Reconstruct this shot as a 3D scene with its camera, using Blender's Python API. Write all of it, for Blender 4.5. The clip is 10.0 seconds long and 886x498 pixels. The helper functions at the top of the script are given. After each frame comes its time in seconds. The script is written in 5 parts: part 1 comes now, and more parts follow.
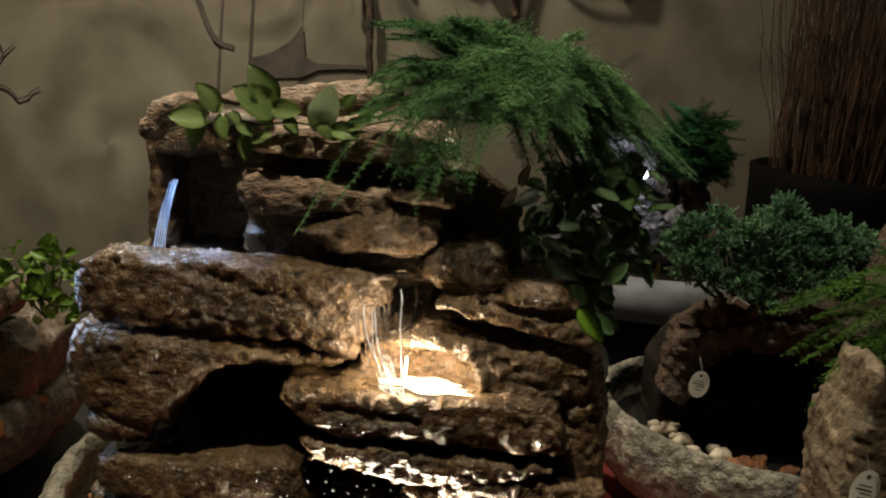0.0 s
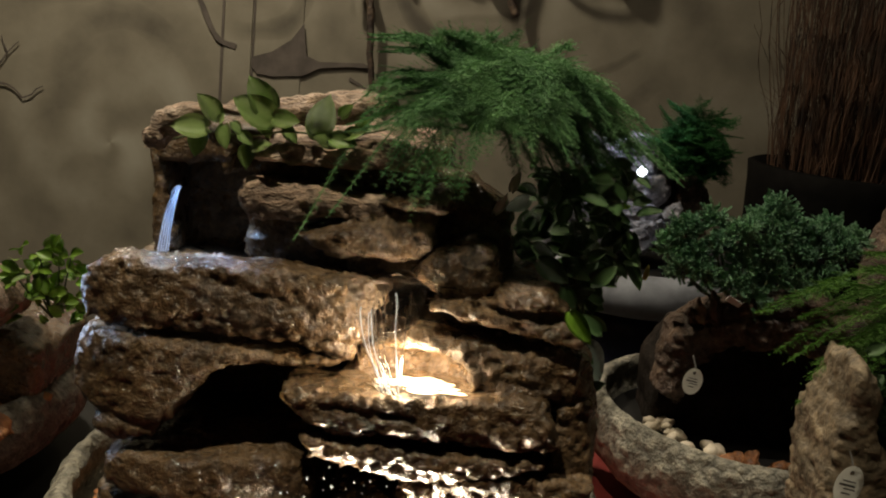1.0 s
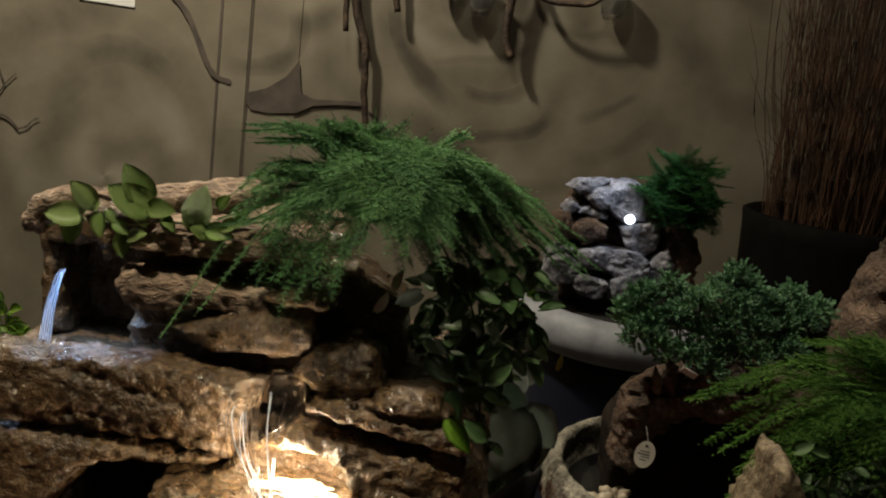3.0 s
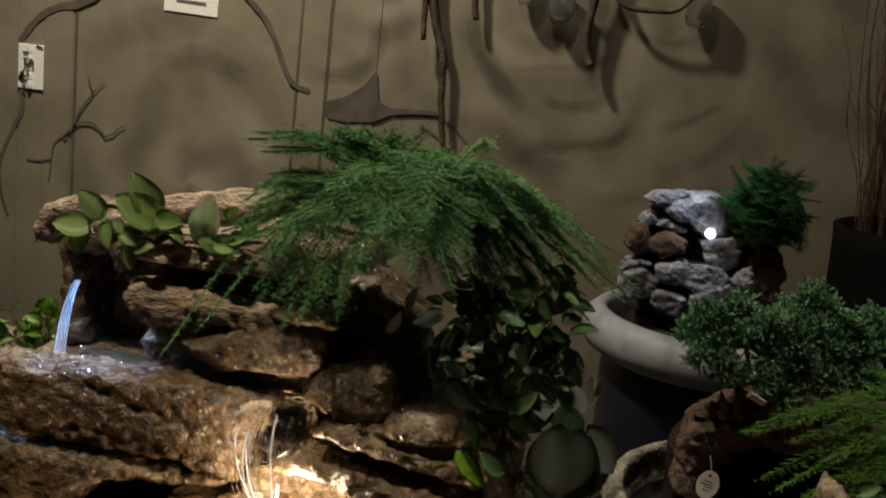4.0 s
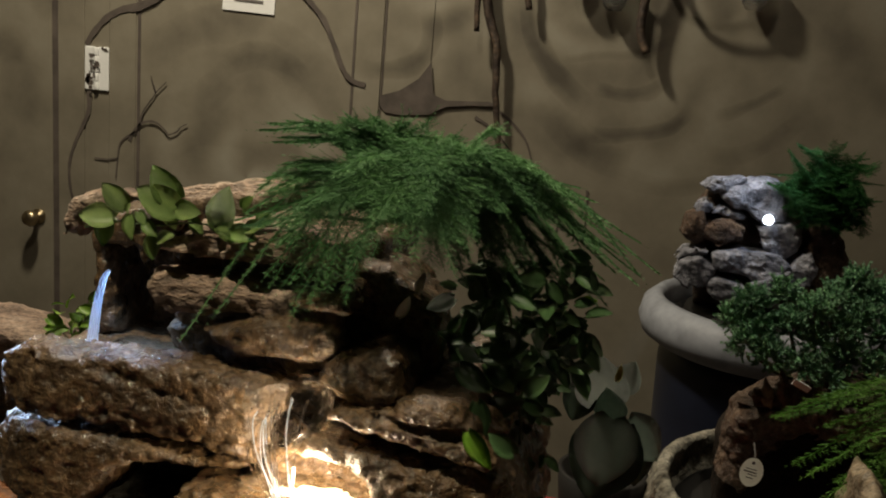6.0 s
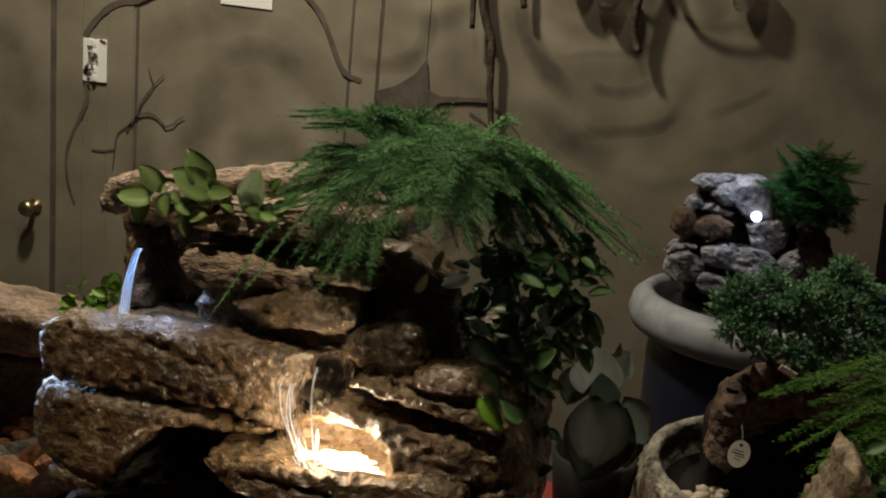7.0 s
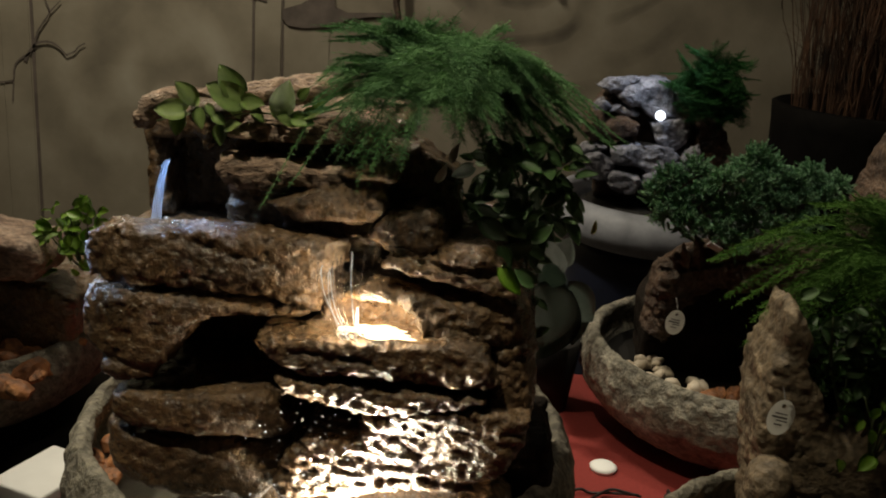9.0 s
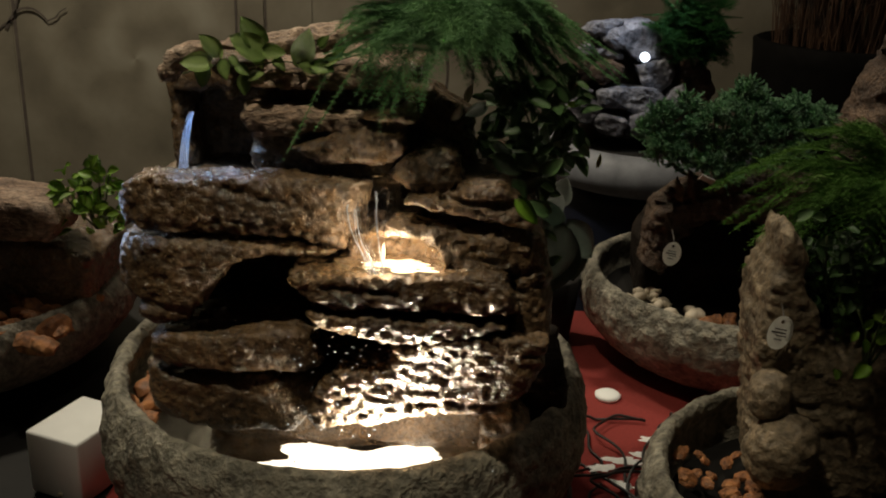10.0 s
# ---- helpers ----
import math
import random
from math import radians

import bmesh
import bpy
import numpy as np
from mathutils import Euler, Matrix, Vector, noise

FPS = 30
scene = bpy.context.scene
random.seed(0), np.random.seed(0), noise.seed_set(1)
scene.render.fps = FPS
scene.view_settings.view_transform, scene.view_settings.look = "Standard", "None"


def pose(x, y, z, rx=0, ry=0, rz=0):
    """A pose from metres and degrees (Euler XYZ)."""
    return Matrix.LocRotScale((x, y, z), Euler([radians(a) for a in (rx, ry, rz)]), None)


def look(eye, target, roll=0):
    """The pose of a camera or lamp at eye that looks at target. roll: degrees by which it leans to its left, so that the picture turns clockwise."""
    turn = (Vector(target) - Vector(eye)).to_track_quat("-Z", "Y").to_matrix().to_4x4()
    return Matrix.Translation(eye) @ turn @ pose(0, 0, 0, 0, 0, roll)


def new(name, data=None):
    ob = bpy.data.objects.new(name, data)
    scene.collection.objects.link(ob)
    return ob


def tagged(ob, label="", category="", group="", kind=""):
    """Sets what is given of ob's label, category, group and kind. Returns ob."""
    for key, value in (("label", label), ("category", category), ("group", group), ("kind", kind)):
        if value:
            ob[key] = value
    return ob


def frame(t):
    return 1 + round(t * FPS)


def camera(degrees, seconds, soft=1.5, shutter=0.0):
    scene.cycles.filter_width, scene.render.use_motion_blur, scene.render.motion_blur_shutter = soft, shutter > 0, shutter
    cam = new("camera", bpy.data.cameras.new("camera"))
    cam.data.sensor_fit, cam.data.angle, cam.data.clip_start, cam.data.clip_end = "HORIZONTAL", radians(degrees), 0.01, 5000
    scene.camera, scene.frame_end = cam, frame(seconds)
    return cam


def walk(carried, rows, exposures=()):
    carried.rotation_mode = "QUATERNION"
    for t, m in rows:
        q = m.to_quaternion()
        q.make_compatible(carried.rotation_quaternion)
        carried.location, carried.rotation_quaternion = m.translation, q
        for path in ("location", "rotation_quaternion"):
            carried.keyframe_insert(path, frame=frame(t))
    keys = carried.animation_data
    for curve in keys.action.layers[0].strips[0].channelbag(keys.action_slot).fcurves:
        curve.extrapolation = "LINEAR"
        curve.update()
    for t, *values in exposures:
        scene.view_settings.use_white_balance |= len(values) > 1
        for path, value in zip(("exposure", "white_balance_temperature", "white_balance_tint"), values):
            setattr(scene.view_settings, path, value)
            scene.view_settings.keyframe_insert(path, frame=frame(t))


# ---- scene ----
cam = camera(48.9, 10.0, 2.0)
PATH = [
    (0, (0.025, 0.025, 1.119), (-0.002, 1.972, 0.662), 6.0),
    (0.5, (0.023, 0.018, 1.12), (-0.01, 1.963, 0.658), 5.9),
    (1, (0.029, 0.01, 1.128), (-0.002, 1.954, 0.66), 5.9),
    (1.5, (0.039, -0.005, 1.146), (0.027, 1.942, 0.691), 5.1),
    (2, (0.043, -0.016, 1.164), (0.086, 1.933, 0.719), 6.3),
    (2.2, (0.046, -0.013, 1.164), (0.093, 1.939, 0.728), 6.4),
    (3.3, (0.106, 0.06, 1.165), (-0.043, 2.009, 0.739), 6.8),
    (3.5, (0.112, 0.067, 1.167), (-0.077, 2.011, 0.736), 6.6),
    (4, (0.12, 0.075, 1.165), (-0.144, 2.011, 0.74), 6.6),
    (4.5, (0.129, 0.08, 1.161), (-0.177, 2.01, 0.733), 6.5),
    (5, (0.135, 0.08, 1.162), (-0.208, 2.001, 0.725), 5.8),
    (5.5, (0.147, 0.078, 1.166), (-0.232, 1.99, 0.717), 4.7),
    (5.7, (0.148, 0.077, 1.167), (-0.242, 1.986, 0.716), 4.6),
    (6.8, (0.144, 0.047, 1.161), (-0.262, 1.951, 0.705), 5.9),
    (7, (0.142, 0.037, 1.164), (-0.232, 1.948, 0.708), 5.7),
    (7.5, (0.13, 0.015, 1.168), (-0.144, 1.942, 0.706), 5.3),
    (8, (0.119, -0.002, 1.165), (-0.06, 1.928, 0.672), 5.9),
    (8.5, (0.101, -0.025, 1.16), (-0.037, 1.893, 0.613), 5.7),
    (9, (0.087, -0.047, 1.162), (-0.043, 1.857, 0.564), 4.2),
    (9.5, (0.078, -0.068, 1.16), (-0.029, 1.823, 0.517), 2.3),
    (10, (0.068, -0.083, 1.16), (-0.02, 1.794, 0.476), 2.1),
]
walk(cam, [(t, look(eye, target, roll)) for t, eye, target, roll in PATH],
     [(0, 0.0), (8.0, 0.0), (8.5, -0.10), (9.0, -0.28), (9.5, -0.43), (10, -0.53)])

# ---- light ----
world = bpy.data.worlds.new("world")
scene.world = world
world.use_nodes = True
world.node_tree.nodes["Background"].inputs["Color"].default_value = (0.9, 0.8, 0.65, 1)
world.node_tree.nodes["Background"].inputs["Strength"].default_value = 0.001
scene.view_settings.exposure = 0.0


def lamp(name, kind, energy, colour, at, target, size=0.1, spot=60.0, blend=0.6):
    data = bpy.data.lights.new(name, kind)
    data.energy, data.color = energy, colour
    if kind == "AREA":
        data.shape, data.size = "DISK", size
    else:
        data.shadow_soft_size = size
    if kind == "SPOT":
        data.spot_size, data.spot_blend = radians(spot), blend
    ob = new(name, data)
    ob.matrix_world = look(at, target)
    return ob


# ceiling downlights of the room
lamp("overhead_light", "AREA", 6.0, (1.0, 0.88, 0.69), (-0.36, 1.00, 2.42), (-0.36, 1.2, 0.0), 0.14)
lamp("overhead_light", "AREA", 30.0, (1.0, 0.89, 0.68), (-0.86, 1.50, 2.42), (-0.88, 1.85, 0.0), 0.14)
lamp("overhead_light", "SPOT", 68.0, (1.0, 0.90, 0.66), (-0.38, 0.0, 2.42), (-0.03, 0.52, 1.0), 0.025, 23, 0.8)
# two added lamps with no known fixture: brighten the juniper, fern and stump
lamp("overhead_light", "SPOT", 34.0, (1.0, 0.93, 0.76), (0.46, 0.84, 2.42), (0.385, 0.93, 0.9), 0.025, 19, 0.8)
lamp("overhead_light", "AREA", 1.7, (1.0, 0.88, 0.68), (0.40, 0.55, 2.42), (0.38, 0.75, 0.0), 0.12)
# lamps set under the fountain's water and in its cave
lamp("pool_light", "POINT", 0.22, (1.0, 0.80, 0.54), (0.010, 0.463, 0.957), (0, 0.5, 1.0), 0.006)
lamp("basin_light", "SPOT", 5.6, (1.0, 0.83, 0.58), (0.010, 0.464, 0.792), (0.004, 0.476, 0.90), 0.008, 112, 1.0)
lamp("cave_light", "SPOT", 0.40, (0.38, 0.60, 1.0), (-0.105, 0.512, 1.046), (-0.105, 0.505, 0.990), 0.003, 95, 0.9)
# added blue spot, no lamp of the fountain: tints the slabs' left ends
lamp("edge_fill", "SPOT", 0.34, (0.55, 0.72, 1.0), (-0.225, 0.53, 0.965), (-0.160, 0.49, 0.945), 0.03, 70, 0.9)
# added mid-air spot that brightens the stacked stones beyond their own LED
lamp("pot_fill", "SPOT", 9.0, (0.70, 0.82, 1.0), (0.30, 1.62, 1.30), (0.35, 1.88, 0.86), 0.02, 36, 0.9)

# ---- materials ----


def nodes_of(name):
    m = bpy.data.materials.new(name)
    m.use_nodes = True
    nt = m.node_tree
    return m, nt, nt.nodes["Principled BSDF"]


def node(nt, kind, **values):
    n = nt.nodes.new(kind)
    for k, v in values.items():
        n.inputs[k].default_value = v
    return n


def coords(nt, scale=(1, 1, 1)):
    tc = nt.nodes.new("ShaderNodeTexCoord")
    mp = nt.nodes.new("ShaderNodeMapping")
    mp.inputs["Scale"].default_value = scale
    nt.links.new(tc.outputs["Object"], mp.inputs["Vector"])
    return mp.outputs["Vector"]


def noise_tex(nt, vec, scale, detail=4.0, rough=0.55):
    n = node(nt, "ShaderNodeTexNoise", Scale=scale, Detail=detail, Roughness=rough)
    nt.links.new(vec, n.inputs["Vector"])
    return n.outputs["Fac"]


def ramp(nt, fac, stops):
    r = nt.nodes.new("ShaderNodeValToRGB")
    el = r.color_ramp.elements
    while len(el) < len(stops):
        el.new(0.5)
    for e, (p, c) in zip(el, stops):
        e.position, e.color = p, (*c, 1) if len(c) == 3 else c
    nt.links.new(fac, r.inputs["Fac"])
    return r.outputs["Color"]


def mix(nt, a, b, fac, blend="MIX"):
    m = nt.nodes.new("ShaderNodeMix")
    m.data_type, m.blend_type = "RGBA", blend
    for sock, v in ((m.inputs[6], a), (m.inputs[7], b), (m.inputs[0], fac)):
        if isinstance(v, (int, float)):
            sock.default_value = v
        elif isinstance(v, tuple):
            sock.default_value = (*v, 1)
        else:
            nt.links.new(v, sock)
    return m.outputs[2]


def math_node(nt, op, a, b=0.0, c=0.0):
    m = nt.nodes.new("ShaderNodeMath")
    m.operation = op
    for sock, v in zip(m.inputs, (a, b, c)):
        if isinstance(v, (int, float)):
            sock.default_value = v
        else:
            nt.links.new(v, sock)
    return m.outputs[0]


def bump(nt, bsdf, height, strength=0.4, distance=0.002):
    b = node(nt, "ShaderNodeBump", Strength=strength, Distance=distance)
    nt.links.new(height, b.inputs["Height"])
    nt.links.new(b.outputs["Normal"], bsdf.inputs["Normal"])


def stone(name, dark, mid, light, rough=(0.25, 0.6), grain=260.0, stretch=(1, 1, 1), strength=0.55, spec=0.5, coat=0.0):
    """Stone with mottled colour at two scales, pores and grain."""
    m, nt, b = nodes_of(name)
    v = coords(nt, stretch)
    big, fine = noise_tex(nt, v, 28, 4), noise_tex(nt, v, grain, 2.5, 0.6)
    colour = ramp(nt, big, [(0.28, dark), (0.52, mid), (0.75, light)])
    grainy = ramp(nt, fine, [(0.34, (0.42, 0.42, 0.42)), (0.5, (0.92, 0.92, 0.92)), (0.66, (1.35, 1.32, 1.28))])
    nt.links.new(mix(nt, colour, grainy, 0.85, "MULTIPLY"), b.inputs["Base Color"])
    r = ramp(nt, noise_tex(nt, v, 60, 3), [(0.35, (rough[0],) * 3), (0.65, (rough[1],) * 3)])
    nt.links.new(r, b.inputs["Roughness"])
    b.inputs["Specular IOR Level"].default_value = spec
    if coat:
        b.inputs["Coat Weight"].default_value, b.inputs["Coat Roughness"].default_value, b.inputs["Coat IOR"].default_value = coat, 0.13, 1.4
        wet = node(nt, "ShaderNodeBump", Strength=0.8, Distance=0.004)
        nt.links.new(noise_tex(nt, v, 300, 2, 0.5), wet.inputs["Height"])
        nt.links.new(wet.outputs["Normal"], b.inputs["Coat Normal"])
    pores = noise_tex(nt, v, grain * 2.6, 4, 0.6)
    bump(nt, b, math_node(nt, "ADD", math_node(nt, "ADD", fine, math_node(nt, "MULTIPLY", pores, 0.45)), math_node(nt, "MULTIPLY", big, 0.6)), strength, 0.005)
    return m


def plain(name, colour, rough=0.5, metal=0.0, vary=0.15, scale=60.0, strength=0.15, dist=0.001, spec=0.5):
    m, nt, b = nodes_of(name)
    v = coords(nt)
    n = noise_tex(nt, v, scale, 5)
    lo, hi = tuple(c * (1 - vary) for c in colour), tuple(min(1, c * (1 + vary)) for c in colour)
    nt.links.new(ramp(nt, n, [(0.3, lo), (0.7, hi)]), b.inputs["Base Color"])
    b.inputs["Roughness"].default_value, b.inputs["Metallic"].default_value = rough, metal
    b.inputs["Specular IOR Level"].default_value = spec
    bump(nt, b, n, strength, dist)
    return m


def leafy(name, colour, tip, rough=0.45, scale=90.0):
    """Leaf tissue: two greens, mottled, thin enough to glow a little."""
    m, nt, b = nodes_of(name)
    v = coords(nt)
    info = nt.nodes.new("ShaderNodeObjectInfo")
    island = nt.nodes.new("ShaderNodeNewGeometry")
    n = noise_tex(nt, v, scale, 4)
    both = math_node(nt, "ADD", math_node(nt, "MULTIPLY", n, 0.7), math_node(nt, "MULTIPLY", island.outputs["Random Per Island"], 0.3))
    both = math_node(nt, "ADD", both, math_node(nt, "MULTIPLY", math_node(nt, "SUBTRACT", info.outputs["Random"], 0.5), 0.25))
    nt.links.new(ramp(nt, both, [(0.25, colour), (0.75, tip)]), b.inputs["Base Color"])
    b.inputs["Roughness"].default_value = rough
    b.inputs["Specular IOR Level"].default_value = 0.25
    b.inputs["Subsurface Weight"].default_value = 0.15
    b.inputs["Subsurface Radius"].default_value = (0.002, 0.003, 0.001)
    bump(nt, b, n, 0.25, 0.0006)
    return m


WET = stone("wet_brown_stone", (0.055, 0.034, 0.017), (0.140, 0.086, 0.043), (0.25, 0.160, 0.088), (0.16, 0.45), strength=0.65, spec=0.55, coat=0.8)
DRY = stone("dry_tan_stone", (0.15, 0.095, 0.065), (0.36, 0.25, 0.18), (0.54, 0.42, 0.33), (0.6, 0.9), stretch=(0.6, 1, 1.3), strength=1.0)
GREY = stone("grey_stone", (0.07, 0.07, 0.085), (0.21, 0.21, 0.24), (0.40, 0.40, 0.45), (0.4, 0.8), grain=110, strength=1.0)
CRETE = stone("rough_cast_concrete", (0.11, 0.097, 0.075), (0.22, 0.20, 0.155), (0.34, 0.31, 0.25), (0.65, 0.95), grain=130, strength=1.0)
BARKROCK = stone("brown_lava_stone", (0.03, 0.018, 0.012), (0.10, 0.060, 0.038), (0.24, 0.155, 0.10), (0.3, 0.7), strength=1.0)
STUMP = stone("tan_cast_stone", (0.08, 0.06, 0.037), (0.22, 0.165, 0.105), (0.38, 0.30, 0.20), (0.4, 0.8), grain=150)
CHIP = stone("orange_bark", (0.10, 0.035, 0.012), (0.30, 0.12, 0.04), (0.50, 0.26, 0.11), (0.5, 0.9), grain=150)
# near-black colour that carries the shade of the hollows, not the stone's own tone
HOLLOW_SHADE = stone("shaded_hollow_stone", (0.006, 0.004, 0.003), (0.015, 0.010, 0.007), (0.030, 0.020, 0.014), (0.6, 0.9), spec=0.15)
PEBBLE = plain("river_pebble", (0.52, 0.44, 0.33), 0.5, vary=0.3, scale=40, strength=0.2)

GLAZE = plain("weathered_pot_rim", (0.25, 0.26, 0.29), 0.6, vary=0.30, scale=22, strength=0.3, dist=0.003)
NAVY = plain("dark_blue_glaze", (0.012, 0.015, 0.03), 0.35, vary=0.3, scale=12)
BLACKPOT = plain("black_pot", (0.010, 0.009, 0.008), 0.6, vary=0.4, scale=20, spec=0.2)
RED = plain("red_cloth", (0.21, 0.023, 0.018), 0.9, vary=0.12, scale=300, strength=0.4)
WHITE = plain("white_card", (0.8, 0.8, 0.78), 0.6, vary=0.03)
BRASS = plain("dull_brass", (0.45, 0.36, 0.22), 0.35, 1.0, 0.2, 40)
TAGM = plain("white_tag", (0.82, 0.81, 0.76), 0.5, vary=0.05)
INK = plain("dark_ink", (0.12, 0.11, 0.10), 0.6)
MURALDARK = plain("dark_mural_paint", (0.090, 0.072, 0.060), 0.7, vary=0.3, scale=30)
CEIL = plain("ceiling_paint", (0.16, 0.14, 0.11), 0.9, vary=0.04, scale=5)
FLOORM = plain("dark_floor", (0.05, 0.04, 0.032), 0.6, vary=0.3, scale=8)
TWIG = stone("dark_twig_bark", (0.025, 0.016, 0.012), (0.06, 0.04, 0.028), (0.16, 0.11, 0.07), (0.5, 0.8), grain=120)
TWIGPOT = plain("near_black_glaze", (0.005, 0.0045, 0.004), 0.8, vary=0.3, scale=40, spec=0.05)
STRAW = plain("brown_twigs", (0.048, 0.022, 0.010), 0.6, vary=0.9, scale=18)
BLACK = plain("black_rubber", (0.012, 0.012, 0.012), 0.45)
FERN = leafy("fern_green", (0.055, 0.135, 0.054), (0.150, 0.300, 0.118), 0.8, 40)
FERNR = leafy("bright_fern_green", (0.055, 0.145, 0.022), (0.15, 0.31, 0.055), 0.8, 40)
DARKFERN = leafy("dark_fern_green", (0.012, 0.06, 0.012), (0.03, 0.12, 0.03), 0.85, 30)
JUNI = leafy("juniper_green", (0.09, 0.21, 0.11), (0.28, 0.46, 0.27), 0.6, 50)
FIG = leafy("fig_leaf_green", (0.15, 0.26, 0.06), (0.36, 0.46, 0.17), 0.4, 160)
IVY = leafy("dark_leaf_green", (0.045, 0.10, 0.035), (0.13, 0.22, 0.085), 0.4, 120)
LIME = leafy("lime_leaf", (0.16, 0.32, 0.03), (0.30, 0.48, 0.06), 0.4, 120)
SUCC = leafy("grey_green_leaf", (0.10, 0.14, 0.115), (0.19, 0.235, 0.19), 0.5, 60)
YELLOW = leafy("yellow_leaf", (0.45, 0.42, 0.08), (0.55, 0.50, 0.15), 0.5, 60)
PALE = leafy("dry_pale_leaf", (0.42, 0.38, 0.30), (0.60, 0.56, 0.48), 0.7, 60)
STEM = plain("stem", (0.06, 0.08, 0.025), 0.6)


def water_material():
    m, nt, b = nodes_of("water")
    b.inputs["Base Color"].default_value = (0.95, 0.97, 1, 1)
    b.inputs["Roughness"].default_value = 0.04
    b.inputs["IOR"].default_value = 1.33
    b.inputs["Transmission Weight"].default_value = 1.0
    bump(nt, b, noise_tex(nt, coords(nt, (1, 1, 0.25)), 160, 3), 0.5, 0.003)
    return m


WATER = water_material()


def foam_material():
    m, nt, b = nodes_of("falling_water")
    b.inputs["Base Color"].default_value = (0.85, 0.9, 1, 1)
    b.inputs["Roughness"].default_value = 0.2
    b.inputs["IOR"].default_value = 1.33
    b.inputs["Transmission Weight"].default_value = 0.7
    bump(nt, b, noise_tex(nt, coords(nt, (1, 1, 0.15)), 420, 3), 0.6, 0.002)
    return m


FOAM = foam_material()


def glow(name, colour, strength):
    m, nt, b = nodes_of(name)
    b.inputs["Base Color"].default_value = (*colour, 1)
    b.inputs["Emission Color"].default_value = (*colour, 1)
    b.inputs["Emission Strength"].default_value = strength
    return m


# glow of the lamps together with the glare of the lit water
GLOWWARM = glow("lit_lamp_glare", (1.0, 0.88, 0.68), 3.2)
GLOWPOOL = glow("lit_pool_lamp_glare", (1.0, 0.86, 0.62), 1.5)
GLOWCOOL = glow("lit_led", (0.85, 0.92, 1.0), 5.0)


# brush arcs of the mural: begin, middle and end (x, z), width, depth of tone
ARCS = [
    ((-0.855, 1.022), (-0.759, 1.042), (-0.665, 0.977), 0.032, 0.20), ((-1.048, 0.904), (-0.941, 0.930), (-0.844, 1.007), 0.040, 0.15),
    ((-1.032, 1.043), (-0.809, 1.106), (-0.584, 0.961), 0.045, 0.14), ((-0.163, 1.220), (-0.115, 1.093), (-0.023, 1.001), 0.028, 0.32),
    ((0.015, 1.034), (0.076, 1.045), (0.140, 1.084), 0.013, 0.26), ((0.018, 0.955), (0.109, 0.979), (0.187, 1.028), 0.015, 0.26),
    ((0.264, 1.026), (0.329, 1.046), (0.397, 1.088), 0.013, 0.22), ((-0.063, 1.094), (0.043, 1.115), (0.138, 1.156), 0.012, 0.16),
    ((-0.114, 0.994), (-0.027, 0.933), (0.066, 0.906), 0.036, 0.20), ((-0.387, 1.183), (-0.397, 1.075), (-0.449, 1.037), 0.024, 0.30),
]
ARCS += [
    ((-0.746, 0.974), (-0.661, 0.920), (-0.630, 0.865), 0.040, -0.16), ((0.255, 0.955), (0.350, 0.961), (0.454, 1.041), 0.020, 0.14),
    ((0.082, 0.882), (0.205, 0.880), (0.308, 0.925), 0.022, 0.12), ((-0.95, 0.72), (-0.83, 0.80), (-0.70, 0.70), 0.05, -0.14),
]


def brush_arcs(nt, px, pz, total):
    for (ax, az), (bx, bz), (cx, cz), width, tone in ARCS:
        k = 2 * (ax * (bz - cz) + bx * (cz - az) + cx * (az - bz))
        ux = ((ax * ax + az * az) * (bz - cz) + (bx * bx + bz * bz) * (cz - az) + (cx * cx + cz * cz) * (az - bz)) / k
        uz = ((ax * ax + az * az) * (cx - bx) + (bx * bx + bz * bz) * (ax - cx) + (cx * cx + cz * cz) * (bx - ax)) / k
        r = math.hypot(ax - ux, az - uz)
        end = ((ax - ux) * (bx - ux) + (az - uz) * (bz - uz)) / (r * r)
        dx, dz = math_node(nt, "SUBTRACT", px, ux + 0.05), math_node(nt, "SUBTRACT", pz, uz + 0.05)
        d = math_node(nt, "SQRT", math_node(nt, "ADD", math_node(nt, "MULTIPLY", dx, dx), math_node(nt, "MULTIPLY", dz, dz)))
        across = math_node(nt, "MAXIMUM", math_node(nt, "SUBTRACT", 1.0, math_node(nt, "DIVIDE", math_node(nt, "ABSOLUTE", math_node(nt, "SUBTRACT", d, r)), width)), 0.0)
        along = math_node(nt, "DIVIDE", math_node(nt, "ADD", math_node(nt, "MULTIPLY", dx, (bx - ux) / r), math_node(nt, "MULTIPLY", dz, (bz - uz) / r)), d)
        along = math_node(nt, "MINIMUM", math_node(nt, "MAXIMUM", math_node(nt, "DIVIDE", math_node(nt, "SUBTRACT", along, end - (1 - end) * 0.4), (1 - end) * 0.8), 0.0), 1.0)
        term = math_node(nt, "MULTIPLY", math_node(nt, "MULTIPLY", math_node(nt, "SQRT", across), along), tone)
        total = math_node(nt, "ADD", total, term)
    return total


